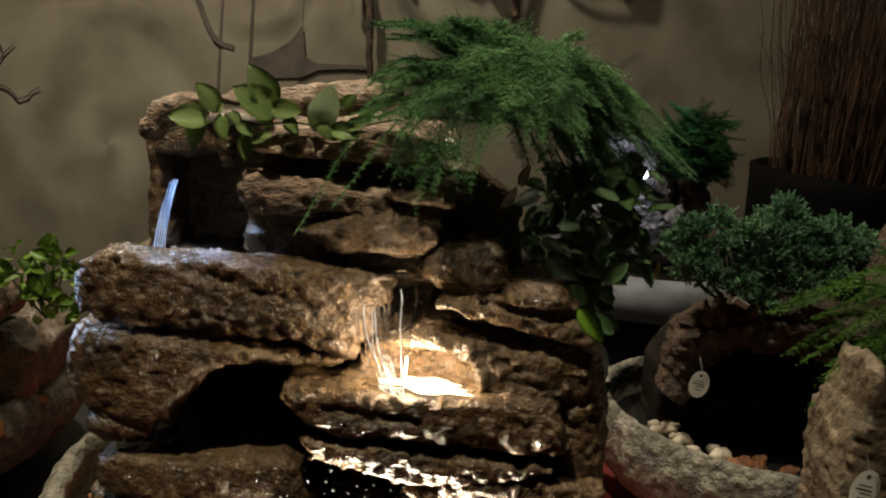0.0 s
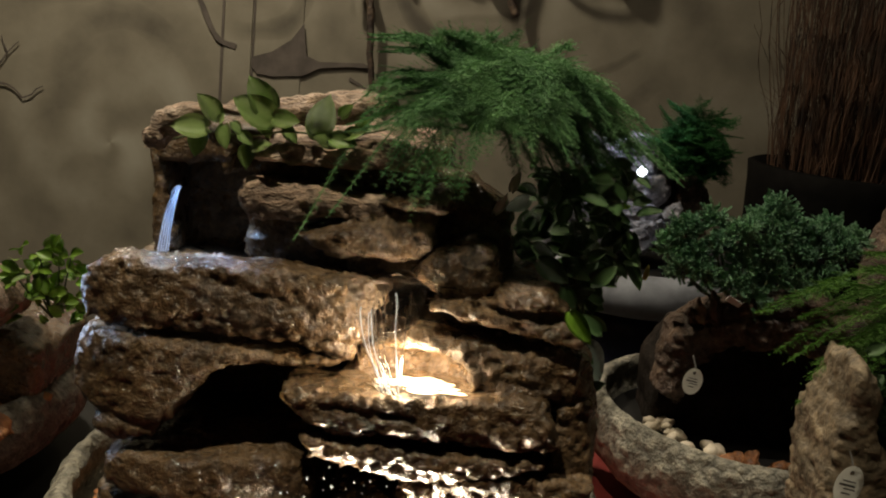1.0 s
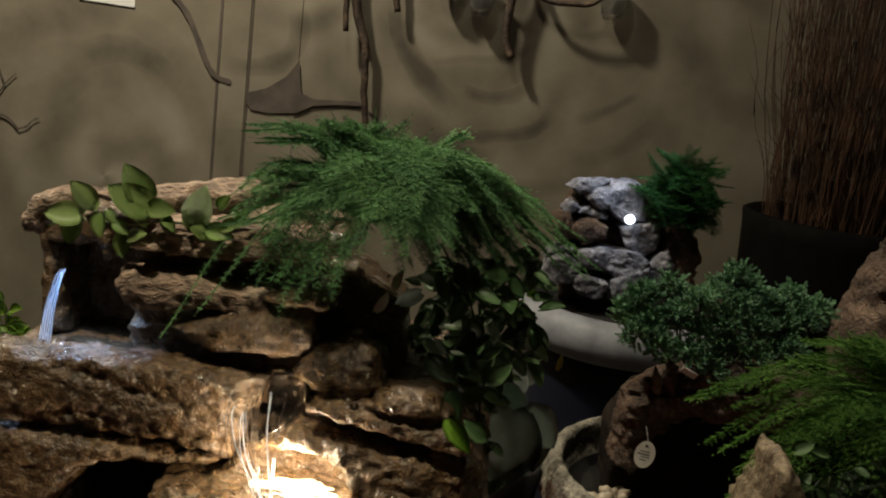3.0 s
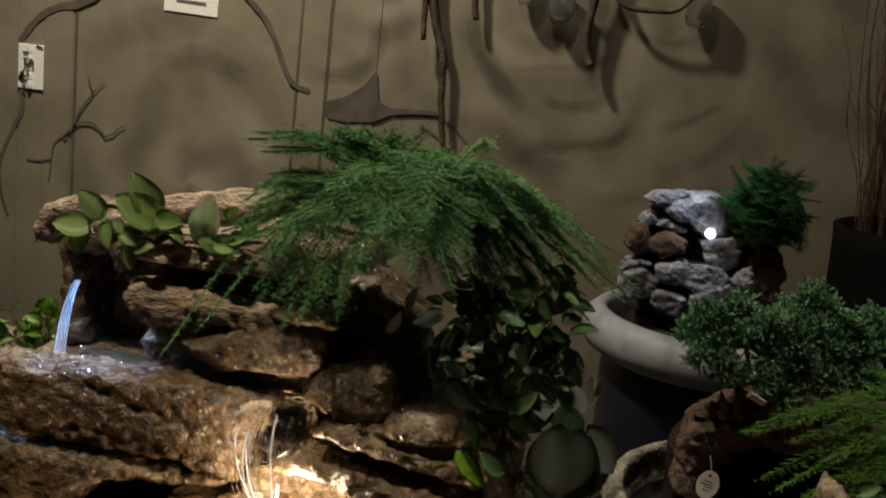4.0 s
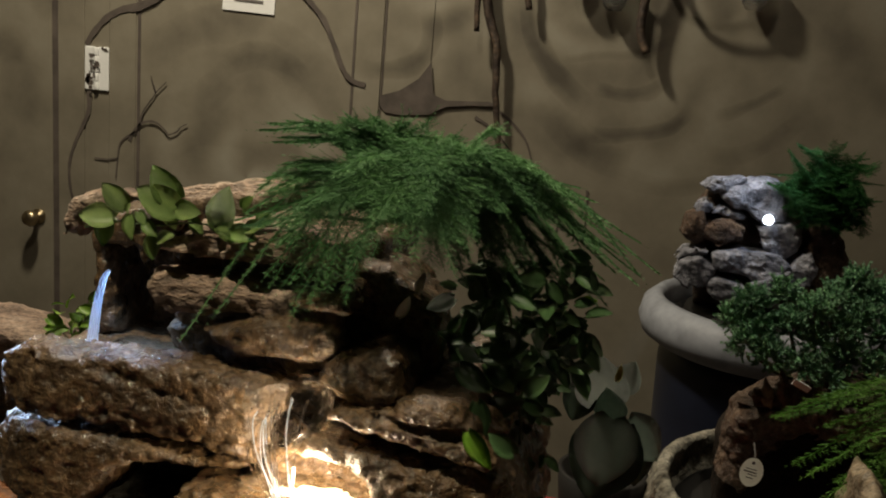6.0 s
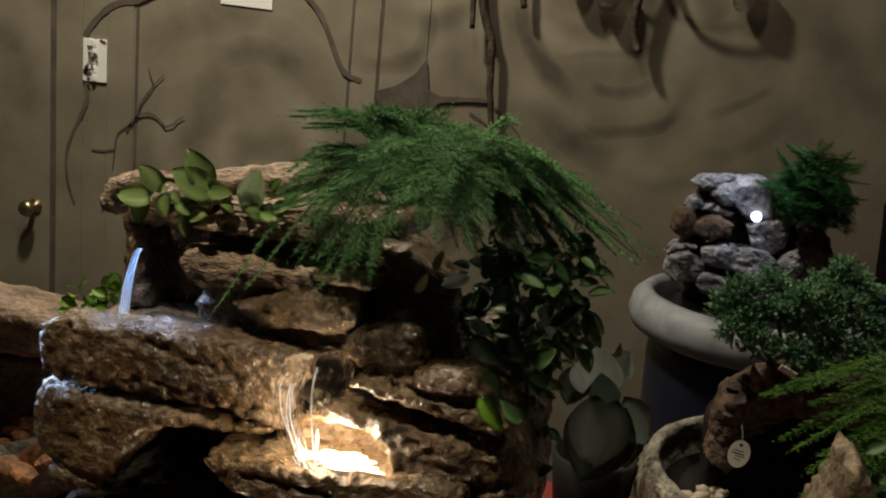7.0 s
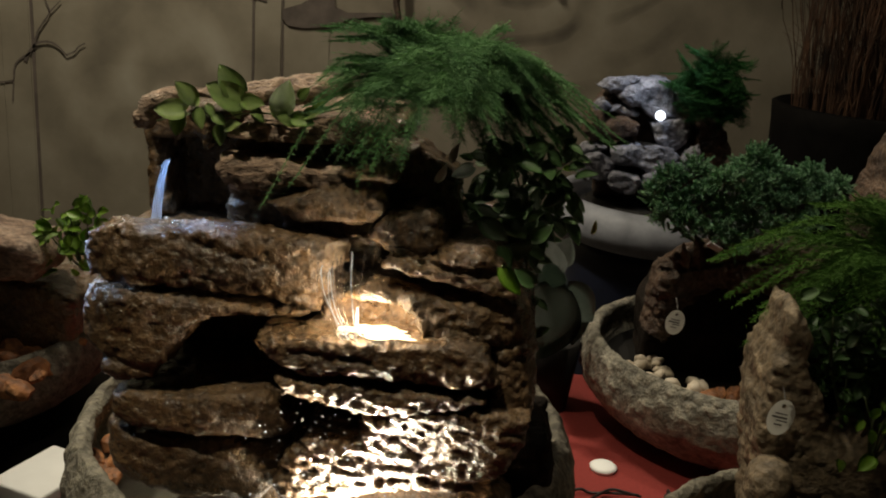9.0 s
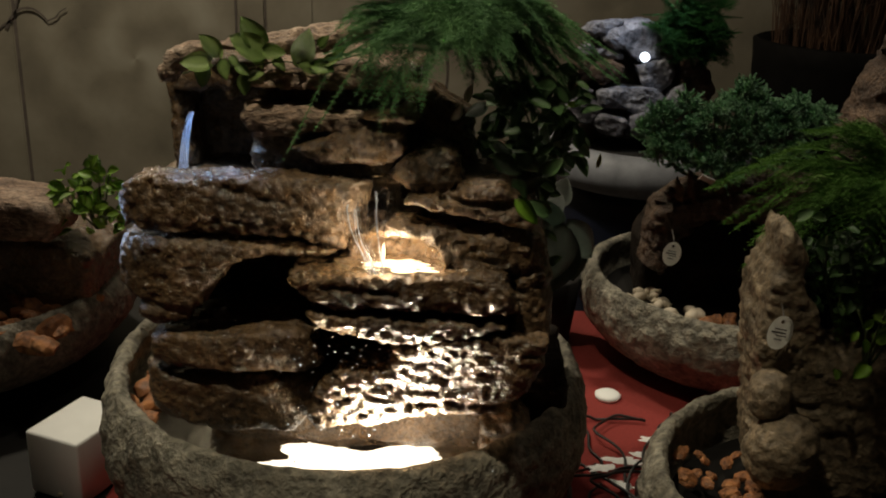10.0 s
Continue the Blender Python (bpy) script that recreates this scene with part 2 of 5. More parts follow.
def mural_material():
    """Taupe wall paint with broad hand-brushed swirls, lighter and darker than the ground."""
    m, nt, b = nodes_of("swirled_wall_paint")
    v = coords(nt)
    warp = node(nt, "ShaderNodeTexNoise", Scale=3.2, Detail=3.0)
    nt.links.new(v, warp.inputs["Vector"])
    add = nt.nodes.new("ShaderNodeVectorMath")
    add.operation = "MULTIPLY_ADD"
    nt.links.new(warp.outputs["Color"], add.inputs[0])
    add.inputs[1].default_value = (0.10, 0.0, 0.10)
    nt.links.new(v, add.inputs[2])
    sep = nt.nodes.new("ShaderNodeSeparateXYZ")
    nt.links.new(add.outputs[0], sep.inputs[0])
    total = None
    # centres of the swirls: x, z, spacing, reach
    for cx, cz, step, reach in ((-0.78, 0.78, 0.17, 0.42), (0.02, 1.22, 0.13, 0.55), (-1.55, 0.95, 0.2, 0.4), (0.75, 1.35, 0.2, 0.6), (-0.35, 1.3, 0.11, 0.25)):
        dx = math_node(nt, "SUBTRACT", sep.outputs["X"], cx + 0.05)
        dz = math_node(nt, "SUBTRACT", sep.outputs["Z"], cz + 0.05)
        d = math_node(nt, "SQRT", math_node(nt, "ADD", math_node(nt, "MULTIPLY", dx, dx), math_node(nt, "MULTIPLY", dz, dz)))
        turn = math_node(nt, "ARCTAN2", dz, dx)
        wave = math_node(nt, "SINE", math_node(nt, "ADD", math_node(nt, "MULTIPLY", d, 6.2832 / step), math_node(nt, "MULTIPLY", turn, 2.0)))
        fade = math_node(nt, "MAXIMUM", math_node(nt, "SUBTRACT", 1.0, math_node(nt, "DIVIDE", d, reach)), 0.0)
        term = math_node(nt, "MULTIPLY", wave, fade)
        total = term if total is None else math_node(nt, "ADD", total, term)
    brush = noise_tex(nt, v, 7, 5, 0.6)
    patches = math_node(nt, "MULTIPLY", math_node(nt, "MAXIMUM", math_node(nt, "SUBTRACT", noise_tex(nt, v, 4.5, 2), 0.38), 0.0), 5.0)
    strokes = math_node(nt, "MULTIPLY", total, math_node(nt, "MINIMUM", patches, 1.0))
    fac = math_node(nt, "ADD", math_node(nt, "MULTIPLY", strokes, 0.30), math_node(nt, "ADD", math_node(nt, "MULTIPLY", brush, 0.7), 0.15))
    fac = math_node(nt, "SUBTRACT", fac, brush_arcs(nt, sep.outputs["X"], sep.outputs["Z"], 0.0))
    colour = ramp(nt, fac, [(0.12, (0.085, 0.073, 0.055)), (0.5, (0.205, 0.18, 0.133)), (0.88, (0.31, 0.285, 0.225))])
    nt.links.new(colour, b.inputs["Base Color"])
    b.inputs["Roughness"].default_value = 0.55
    bump(nt, b, noise_tex(nt, v, 90, 4), 0.12, 0.002)
    return m


MURAL = mural_material()

# ---- building helpers ----


def put_mesh(name, me, material, parent=None, label=""):
    me.materials.append(material)
    ob = new(name, me)
    if parent is not None:
        ob.parent = parent
    return tagged(ob, label)


def part(name, bm, material, parent=None, label="", smooth=True):
    me = bpy.data.meshes.new(name)
    bm.to_mesh(me)
    bm.free()
    if smooth:
        me.polygons.foreach_set("use_smooth", [True] * len(me.polygons))
    return put_mesh(name, me, material, parent, label)


def arrays(name, verts, faces, material, parent=None, label="", smooth=True):
    me = bpy.data.meshes.new(name)
    me.from_pydata(verts, [], faces)
    if smooth:
        me.polygons.foreach_set("use_smooth", [True] * len(me.polygons))
    return put_mesh(name, me, material, parent, label)


def thing(name, at, label, category, group="", kind=""):
    ob = new(name)
    ob.location = at
    ob.empty_display_size = 0.02
    return tagged(ob, label, category, group, kind)


def settle(root):
    """Keeps parts that were built in world places where they are under a moved root."""
    bpy.context.view_layer.update()
    inv = root.matrix_basis.inverted()
    for c in root.children:
        c.matrix_parent_inverse = inv
    return root


def box_bm(x0, x1, y0, y1, z0, z1, bevel=0.0, segments=2):
    bm = bmesh.new()
    bmesh.ops.create_cube(bm, size=1, matrix=Matrix.LocRotScale(((x0 + x1) / 2, (y0 + y1) / 2, (z0 + z1) / 2), None, (x1 - x0, y1 - y0, z1 - z0)))
    if bevel:
        bmesh.ops.bevel(bm, geom=bm.edges[:], offset=bevel, segments=segments, affect="EDGES", profile=0.5)
    return bm


def lathe(profile, n=96, centre=(0, 0, 0), wobble=0.0, seed=0):
    """A turned form from (radius, height) pairs, closed where the radius is 0."""
    bm = bmesh.new()
    rings = []
    for r, z in profile:
        ring = []
        if r < 1e-6:
            ring = [bm.verts.new((centre[0], centre[1], centre[2] + z))]
        else:
            for i in range(n):
                a = 2 * math.pi * i / n
                k = 1 + wobble * noise.noise(Vector((math.cos(a) * 3 + seed, math.sin(a) * 3, z * 5)))
                ring.append(bm.verts.new((centre[0] + r * k * math.cos(a), centre[1] + r * k * math.sin(a), centre[2] + z)))
        rings.append(ring)
    for a, b in zip(rings, rings[1:]):
        for i in range(n):
            j = (i + 1) % n
            if len(a) == 1 and len(b) > 1:
                bm.faces.new((a[0], b[j], b[i]))
            elif len(b) == 1 and len(a) > 1:
                bm.faces.new((a[i], a[j], b[0]))
            elif len(a) > 1:
                bm.faces.new((a[i], a[j], b[j], b[i]))
    bmesh.ops.recalc_face_normals(bm, faces=bm.faces)
    return bm


def smooth_line(points, n):
    """n points along a Catmull-Rom curve through the given ones."""
    p = [Vector(q) for q in points]
    p = [2 * p[0] - p[1]] + p + [2 * p[-1] - p[-2]]
    out = []
    for i in range(n):
        s = i / (n - 1) * (len(p) - 3)
        k = min(int(s), len(p) - 4)
        t = s - k
        a, b, c, d = p[k:k + 4]
        out.append(0.5 * ((2 * b) + (c - a) * t + (2 * a - 5 * b + 4 * c - d) * t * t + (3 * b - a - 3 * c + d) * t ** 3))
    return out


def tube(bm, points, r0, r1=None, sides=6):
    """A tapered tube along points, with closed ends."""
    r1 = r0 if r1 is None else r1
    rings = []
    for i, p in enumerate(points):
        way = (points[min(i + 1, len(points) - 1)] - points[max(i - 1, 0)]).normalized()
        u = way.orthogonal().normalized()
        if abs(way.z) < 0.95:
            u = way.cross(Vector((0, 0, 1))).normalized()
        w = way.cross(u)
        r = r0 + (r1 - r0) * i / (len(points) - 1)
        rings.append([bm.verts.new(p + (u * math.cos(6.2832 * k / sides) + w * math.sin(6.2832 * k / sides)) * r) for k in range(sides)])
    for a, b in zip(rings, rings[1:]):
        for k in range(sides):
            bm.faces.new((a[k], a[(k + 1) % sides], b[(k + 1) % sides], b[k]))
    bm.faces.new(rings[0][::-1])
    bm.faces.new(rings[-1])
    return bm


# value noise and rock forms on a grid


def vnoise(x, y, z, seed=0):
    xi, yi, zi = np.floor(x), np.floor(y), np.floor(z)
    fx, fy, fz = x - xi, y - yi, z - zi
    fx, fy, fz = fx * fx * (3 - 2 * fx), fy * fy * (3 - 2 * fy), fz * fz * (3 - 2 * fz)
    xi, yi, zi = xi.astype(np.int64), yi.astype(np.int64), zi.astype(np.int64)

    def corner(a, b, c):
        h = (xi + a) * 374761393 + (yi + b) * 668265263 + (zi + c) * 1274126177 + seed * 974711
        h = (h ^ (h >> 13)) * 1274126177
        h = h ^ (h >> 16)
        return (h & 65535) / 32767.5 - 1

    def lerp(a, b, t):
        return a + (b - a) * t
    return lerp(lerp(lerp(corner(0, 0, 0), corner(1, 0, 0), fx), lerp(corner(0, 1, 0), corner(1, 1, 0), fx), fy),
                lerp(lerp(corner(0, 0, 1), corner(1, 0, 1), fx), lerp(corner(0, 1, 1), corner(1, 1, 1), fx), fy), fz)


def poly_sdf(x, z, poly):
    """Signed distance to a polygon in x and z, negative inside."""
    d = np.full(x.shape, 1e9)
    inside = np.zeros(x.shape, bool)
    n = len(poly)
    for i in range(n):
        (ax, az), (bx, bz) = poly[i], poly[(i + 1) % n]
        ex, ez = bx - ax, bz - az
        t = np.clip(((x - ax) * ex + (z - az) * ez) / (ex * ex + ez * ez), 0, 1)
        d = np.minimum(d, (x - ax - t * ex) ** 2 + (z - az - t * ez) ** 2)
        cross = ((az > z) != (bz > z)) & (x < (bx - ax) * (z - az) / (bz - az if bz != az else 1e-9) + ax)
        inside ^= cross
    d = np.sqrt(d)
    return np.where(inside, -d, d)


def smax(a, b, k):
    h = np.clip(0.5 - 0.5 * (a - b) / k, 0, 1)
    return a * (1 - h) + b * h + k * h * (1 - h)


def nets(f, lo, hi, h):
    """Vertices and quads of the surface where f is 0, on a grid of step h."""
    ax = [np.arange(a, b + h, h) for a, b in zip(lo, hi)]
    X, Y, Z = np.meshgrid(*ax, indexing="ij")
    V = f(X, Y, Z)
    S = V < 0
    c = S[:-1, :-1, :-1].astype(np.int8)
    total = np.zeros_like(c)
    for i in (0, 1):
        for j in (0, 1):
            for k in (0, 1):
                total += S[i:S.shape[0] - 1 + i, j:S.shape[1] - 1 + j, k:S.shape[2] - 1 + k]
    cells = np.argwhere((total > 0) & (total < 8))
    ids = np.full(total.shape, -1, np.int64)
    ids[tuple(cells.T)] = np.arange(len(cells))
    pos, cnt = np.zeros((len(cells), 3)), np.zeros(len(cells))
    for axis in range(3):
        o1, o2 = [q for q in range(3) if q != axis]
        for u in (0, 1):
            for w in (0, 1):
                a = cells.copy()
                a[:, o1] += u
                a[:, o2] += w
                b = a.copy()
                b[:, axis] += 1
                va, vb = V[tuple(a.T)], V[tuple(b.T)]
                hit = (va < 0) != (vb < 0)
                t = np.where(hit, va / np.where(hit, va - vb, 1), 0)
                p = a.astype(float)
                p[:, axis] += t
                pos[hit] += p[hit]
                cnt[hit] += 1
    pos = pos / cnt[:, None] * h + np.array(lo)
    quads = []
    for axis in range(3):
        o1, o2 = [(1, 2), (2, 0), (0, 1)][axis]
        sl0, sl1 = [slice(None)] * 3, [slice(None)] * 3
        sl0[axis], sl1[axis] = slice(0, -1), slice(1, None)
        change = np.argwhere(S[tuple(sl0)] != S[tuple(sl1)])
        ok = (change[:, o1] > 0) & (change[:, o2] > 0) & (change[:, o1] < S.shape[o1] - 1) & (change[:, o2] < S.shape[o2] - 1)
        change = change[ok]

        def at(d1, d2):
            q = change.copy()
            q[:, o1] += d1
            q[:, o2] += d2
            return ids[tuple(q.T)]
        quad = np.stack([at(-1, -1), at(0, -1), at(0, 0), at(-1, 0)], 1)
        flip = ~S[tuple(change.T)]
        quad[flip] = quad[flip][:, ::-1]
        quads.append(quad)
    return pos, np.concatenate(quads)


def rough_form(base, seed, amp=0.004, strata=0.004, pit=0.0016, band=0.03):
    """Adds lumps, strata and pits to a smooth form."""
    def f(x, y, z):
        d = base(x, y, z)
        near = np.abs(d) < band
        a, b, c = x[near], y[near], z[near]
        wob = vnoise(a * 22, b * 22, c * 22, seed) * amp + vnoise(a * 55, b * 55, c * 60, seed + 1) * amp * 0.4
        lines = vnoise(a * 12, b * 12, c * 120 + 3 * vnoise(a * 9, b * 9, c * 9, seed + 5), seed + 2)
        mid = vnoise(a * 80, b * 120, c * 190, seed + 6)
        fine = vnoise(a * 270, b * 270, c * 300, seed + 3)
        d[near] += wob - 0.001 + strata * np.clip((lines - 0.28) * 3.2, 0, 1) + pit * (0.9 * np.maximum(mid, -0.2) + 0.9 * fine)
        return d
    return f


def slab_form(poly, y0, y1, k=0.012, lean=0.0, ends=0.0):
    """A slab: outline in x and z, from y0 (front) to y1, rounded by k; ends: how far the ends swing back."""
    xs = [p[0] for p in poly]
    zs = [p[1] for p in poly]
    xm, half, zm = (min(xs) + max(xs)) / 2, (max(xs) - min(xs)) / 2, (min(zs) + max(zs)) / 2

    def f(x, y, z):
        front = y0 + lean * (z - zm) + ends * np.clip(np.abs(x - xm) / half, 0, 1.3) ** 4
        return smax(poly_sdf(x, z, poly), np.maximum(front - y, y - y1), k)
    return f


def rock(name, poly, y0, y1, material, parent, seed, k=0.012, lean=0.0, ends=0.0, h=0.0017, amp=0.0018, strata=0.0026, pit=0.0017, label="", cuts=()):
    base = slab_form(poly, y0, y1, k, lean, ends)

    def carved(x, y, z):
        d = base(x, y, z)
        for cut in cuts:
            d = smax(d, -cut(x, y, z), 0.006)
        return d
    xs, zs, m = [p[0] for p in poly], [p[1] for p in poly], 0.014
    pos, quads = nets(rough_form(carved, seed, amp, strata, pit), (min(xs) - m, y0 - m - 0.02, min(zs) - m), (max(xs) + m, y1 + m, max(zs) + m), h)
    return arrays(name, pos.tolist(), quads.tolist(), material, parent, label)


def lump(name, at, size, material, parent, seed, h=0.004, amp=0.006, strata=0.003, pit=0.002, rot=0.0, square=3.0, label="", facets=0):
    """A boulder: a squarish ellipsoid with a rough surface."""
    cr, sr = math.cos(rot), math.sin(rot)
    pick = random.Random(seed)
    planes = [Vector((pick.gauss(0, 1), pick.gauss(0, 1), pick.gauss(0, 1))).normalized() * pick.uniform(1.0, 1.15) for _ in range(facets)]
    planes += [Vector(q) for q in ((1, 0, 0), (-1, 0, 0), (0, -1, 0), (0, 1, 0), (0, 0, 1), (0, 0, -1))]

    def base(x, y, z):
        u, w = (x - at[0]) * cr + (z - at[2]) * sr, -(x - at[0]) * sr + (z - at[2]) * cr
        if facets:
            ur, yr, wr = u / size[0], (y - at[1]) / size[1], w / size[2]
            q = np.full(x.shape, -9.0)
            for n in planes:
                q = np.maximum(q, ur * n[0] + yr * n[1] + wr * n[2])
            return (q - 1) * min(size)
        q = (np.abs(u / size[0]) ** square + np.abs((y - at[1]) / size[1]) ** square + np.abs(w / size[2]) ** square) ** (1 / square)
        return (q - 1) * min(size)
    r = max(size[0], size[2]) if rot else None
    e = [(r or size[0]) + 0.02, size[1] + 0.02, (r or size[2]) + 0.02]
    pos, quads = nets(rough_form(base, seed, amp, strata, pit, 0.05), [c - q for c, q in zip(at, e)], [c + q for c, q in zip(at, e)], h)
    return arrays(name, pos.tolist(), quads.tolist(), material, parent, label)

# ---- room ----
TABLE = 0.66
BACK = 1.085
tagged(part("floor", box_bm(-3.2, 3.2, -2.6, 2.3, -0.1, 0.0), FLOORM, smooth=False), "dark floor of the show room", "floor", kind="structure")
tagged(part("ceiling", box_bm(-3.2, 3.2, -2.6, 2.3, 2.5, 2.6), CEIL, smooth=False), "plain pale ceiling of the room", "ceiling", kind="structure")
tagged(part("wall_north", box_bm(-3.2, 3.2, 2.22, 2.36, 0.0, 2.5), MURAL, smooth=False), "taupe wall with hand-painted swirls", "wall", kind="structure")
tagged(part("wall_south", box_bm(-3.2, 3.2, -2.74, -2.6, 0.0, 2.5), CEIL, smooth=False), "plain painted wall behind the viewer", "wall", kind="structure")
tagged(part("wall_west", box_bm(-3.34, -3.2, -2.6, 2.3, 0.0, 2.5), CEIL, smooth=False), "plain painted side wall", "wall", kind="structure")
tagged(part("wall_east", box_bm(3.2, 3.34, -2.6, 2.3, 0.0, 2.5), CEIL, smooth=False), "plain painted side wall", "wall", kind="structure")

table = thing("display_table", (0.1, 0.75, 0), "long display table covered with a red cloth", "table")
part("tabletop", box_bm(-1.0, 0.95, 0.25, BACK - 0.002, TABLE - 0.03, TABLE - 0.002, 0.004), BLACKPOT, table, "dark top", smooth=False)
part("cloth", box_bm(-0.25, 0.952, 0.248, BACK, TABLE - 0.06, TABLE, 0.003), RED, table, "red cloth", smooth=False)
for lx in (-0.95, 0.9):
    for ly in (0.3, BACK - 0.05):
        part("leg", box_bm(lx - 0.025, lx + 0.025, ly - 0.025, ly + 0.025, 0.0, TABLE - 0.03, 0.003), BLACKPOT, table, smooth=False)
settle(table)


def bowl(at, r, height, label, lift=0.0):
    """A rough-cast bowl with a wide belly and a thick, drawn-in rim."""
    s = r / 0.182
    x, y = at
    z = TABLE + lift
    top = height
    prof = [(0, 0.0), (0.10 * s, 0.0), (0.125 * s, 0.004), (0.165 * s, top * 0.22), (0.194 * s, top * 0.48), (0.202 * s, top * 0.68), (0.199 * s, top * 0.86),
            (0.193 * s, top * 0.96), (0.187 * s, top), (0.181 * s, top * 0.985), (0.179 * s, top * 0.93), (0.186 * s, top * 0.75), (0.18 * s, top * 0.5),
            (0.15 * s, top * 0.28), (0.10 * s, top * 0.18), (0, top * 0.16)]
    line = [(max(p.x, 0), p.y) for p in smooth_line([(a, b, 0) for a, b in prof], 120)]
    line[0], line[-1] = (0, line[0][1]), (0, line[-1][1])
    bm = lathe(line, 300, (0, 0, 0), 0.012, x * 7)
    for v in bm.verts:
        n = noise.noise(v.co * 70) * 0.0022 + noise.noise(v.co * 130) * 0.0020
        if v.co.z > 0.003:
            v.co += Vector((v.co.x, v.co.y, 0)).normalized() * n
    ob = part("bowl", bm, CRETE)
    ob.location = (x, y, z)
    return tagged(ob, label, "bowl", "cast bowls")


MAIN = (-0.0375, 0.620)
bowl(MAIN, 0.1735, 0.155, "rough grey cast-stone bowl holding a layered rock fountain")
bowl((0.354, 0.975), 0.157, 0.106, "rough grey cast-stone bowl with pebbles and a rock arch")
bowl((0.36, 0.545), 0.150, 0.108, "rough cast-stone bowl with bark chips round a stump")
bowl((-0.515, 0.865), 0.178, 0.100, "rough cast-stone bowl with orange bark chips")
bowl((-0.455, 0.43), 0.150, 0.090, "rough cast-stone bowl at the table's edge")

# ---- main fountain ----
fountain = thing("rock_fountain", (MAIN[0], 0.56, 0.69), "layered brown stone table fountain with lit running water", "fountain")
rock("core", [(-0.12, 0.69), (0.07, 0.69), (0.085, 0.90), (0.07, 0.985), (-0.13, 0.985), (-0.14, 0.88)], 0.565, 0.64, WET, fountain, 1, 0.02, h=0.004)
rock("tier_back", [(-0.145, 0.975), (0.03, 0.975), (0.03, 1.020), (0.0, 1.044), (-0.145, 1.050)], 0.575, 0.63, WET, fountain, 2, 0.015, h=0.003)
rock("tier_core", [(-0.082, 0.985), (0.06, 0.985), (0.055, 1.030), (0.03, 1.046), (-0.075, 1.052), (-0.088, 1.03)], 0.508, 0.56, WET, fountain, 21, 0.012, h=0.0025)
rock("top_log", [(-0.138, 1.049), (-0.135, 1.059), (-0.129, 1.066), (-0.120, 1.071), (-0.093, 1.075), (-0.066, 1.078), (-0.044, 1.082), (-0.028, 1.085), (-0.007, 1.087), (-0.006, 1.075), (-0.038, 1.069), (-0.065, 1.068), (-0.082, 1.068), (-0.098, 1.066), (-0.112, 1.060), (-0.123, 1.054), (-0.129, 1.047), (-0.135, 1.046)], 0.488, 0.516, DRY, fountain, 3, 0.01, ends=0.008, amp=0.003, pit=0.0018)
# rock added behind the log to keep light out of the cave
rock("cave_roof", [(-0.138, 1.036), (-0.138, 1.052), (0.02, 1.056), (0.02, 1.040)], 0.532, 0.62, WET, fountain, 25, 0.006, h=0.003)
rock("cave_wall", [(-0.148, 1.046), (-0.137, 1.048), (-0.134, 1.028), (-0.133, 1.007), (-0.130, 0.984), (-0.141, 0.982), (-0.143, 1.006), (-0.144, 1.027)], 0.536, 0.600, WET, fountain, 4, 0.008, amp=0.0012, strata=0.001, pit=0.0012)
rock("curtain", [(-0.107, 1.061), (-0.102, 1.050), (-0.097, 1.041), (-0.094, 1.036), (-0.090, 1.039), (-0.087, 1.049), (-0.079, 1.054), (-0.078, 1.064)], 0.500, 0.545, WET, fountain, 24, 0.006)
rock("log", [(-0.078, 1.049), (-0.072, 1.055), (-0.048, 1.059), (-0.010, 1.063), (0.010, 1.060), (0.011, 1.049), (-0.035, 1.044), (-0.052, 1.045), (-0.069, 1.047)], 0.487, 0.590, DRY, fountain, 5, 0.007, amp=0.003, pit=0.0018)
rock("log", [(-0.082, 1.030), (-0.079, 1.035), (-0.057, 1.037), (-0.035, 1.038), (-0.007, 1.036), (-0.006, 1.023), (-0.034, 1.021), (-0.056, 1.018), (-0.075, 1.019), (-0.080, 1.024)], 0.486, 0.580, DRY, fountain, 6, 0.008, amp=0.003, pit=0.0018)
rock("ledge", [(-0.054, 1.013), (-0.044, 1.018), (-0.036, 1.023), (-0.023, 1.030), (0.004, 1.037), (0.020, 1.042), (0.024, 1.037), (0.020, 1.023), (0.015, 1.014), (0.005, 1.003), (-0.006, 1.000), (-0.031, 1.003), (-0.043, 1.009)], 0.479, 0.580, WET, fountain, 7, 0.01, amp=0.002, strata=0.004)
rock("boulder", [(0.009, 0.997), (0.013, 1.007), (0.023, 1.014), (0.036, 1.017), (0.047, 1.014), (0.051, 1.003), (0.051, 0.996), (0.042, 0.989), (0.031, 0.988), (0.017, 0.992)], 0.472, 0.540, WET, fountain, 8, 0.014, amp=0.002)
rock("upper_slab", [(-0.160, 0.966), (-0.160, 0.976), (-0.157, 0.985), (-0.152, 0.992), (-0.142, 0.995), (-0.130, 0.995), (-0.114, 0.995), (-0.084, 0.996), (-0.056, 0.996), (-0.029, 0.995), (-0.005, 0.993), (-0.004, 0.986), (-0.012, 0.980), (-0.012, 0.966), (-0.020, 0.953), (-0.054, 0.959), (-0.082, 0.959), (-0.110, 0.959), (-0.144, 0.958), (-0.158, 0.961)], 0.470, 0.496, WET, fountain, 9, 0.007, ends=0.010, h=0.0015, amp=0.0011, strata=0.0022, pit=0.0017)
rock("channel", [(-0.150, 0.950), (-0.148, 0.981), (-0.10, 0.979), (0.05, 0.977), (0.06, 0.955)], 0.492, 0.60, WET, fountain, 22, 0.008, h=0.0025)
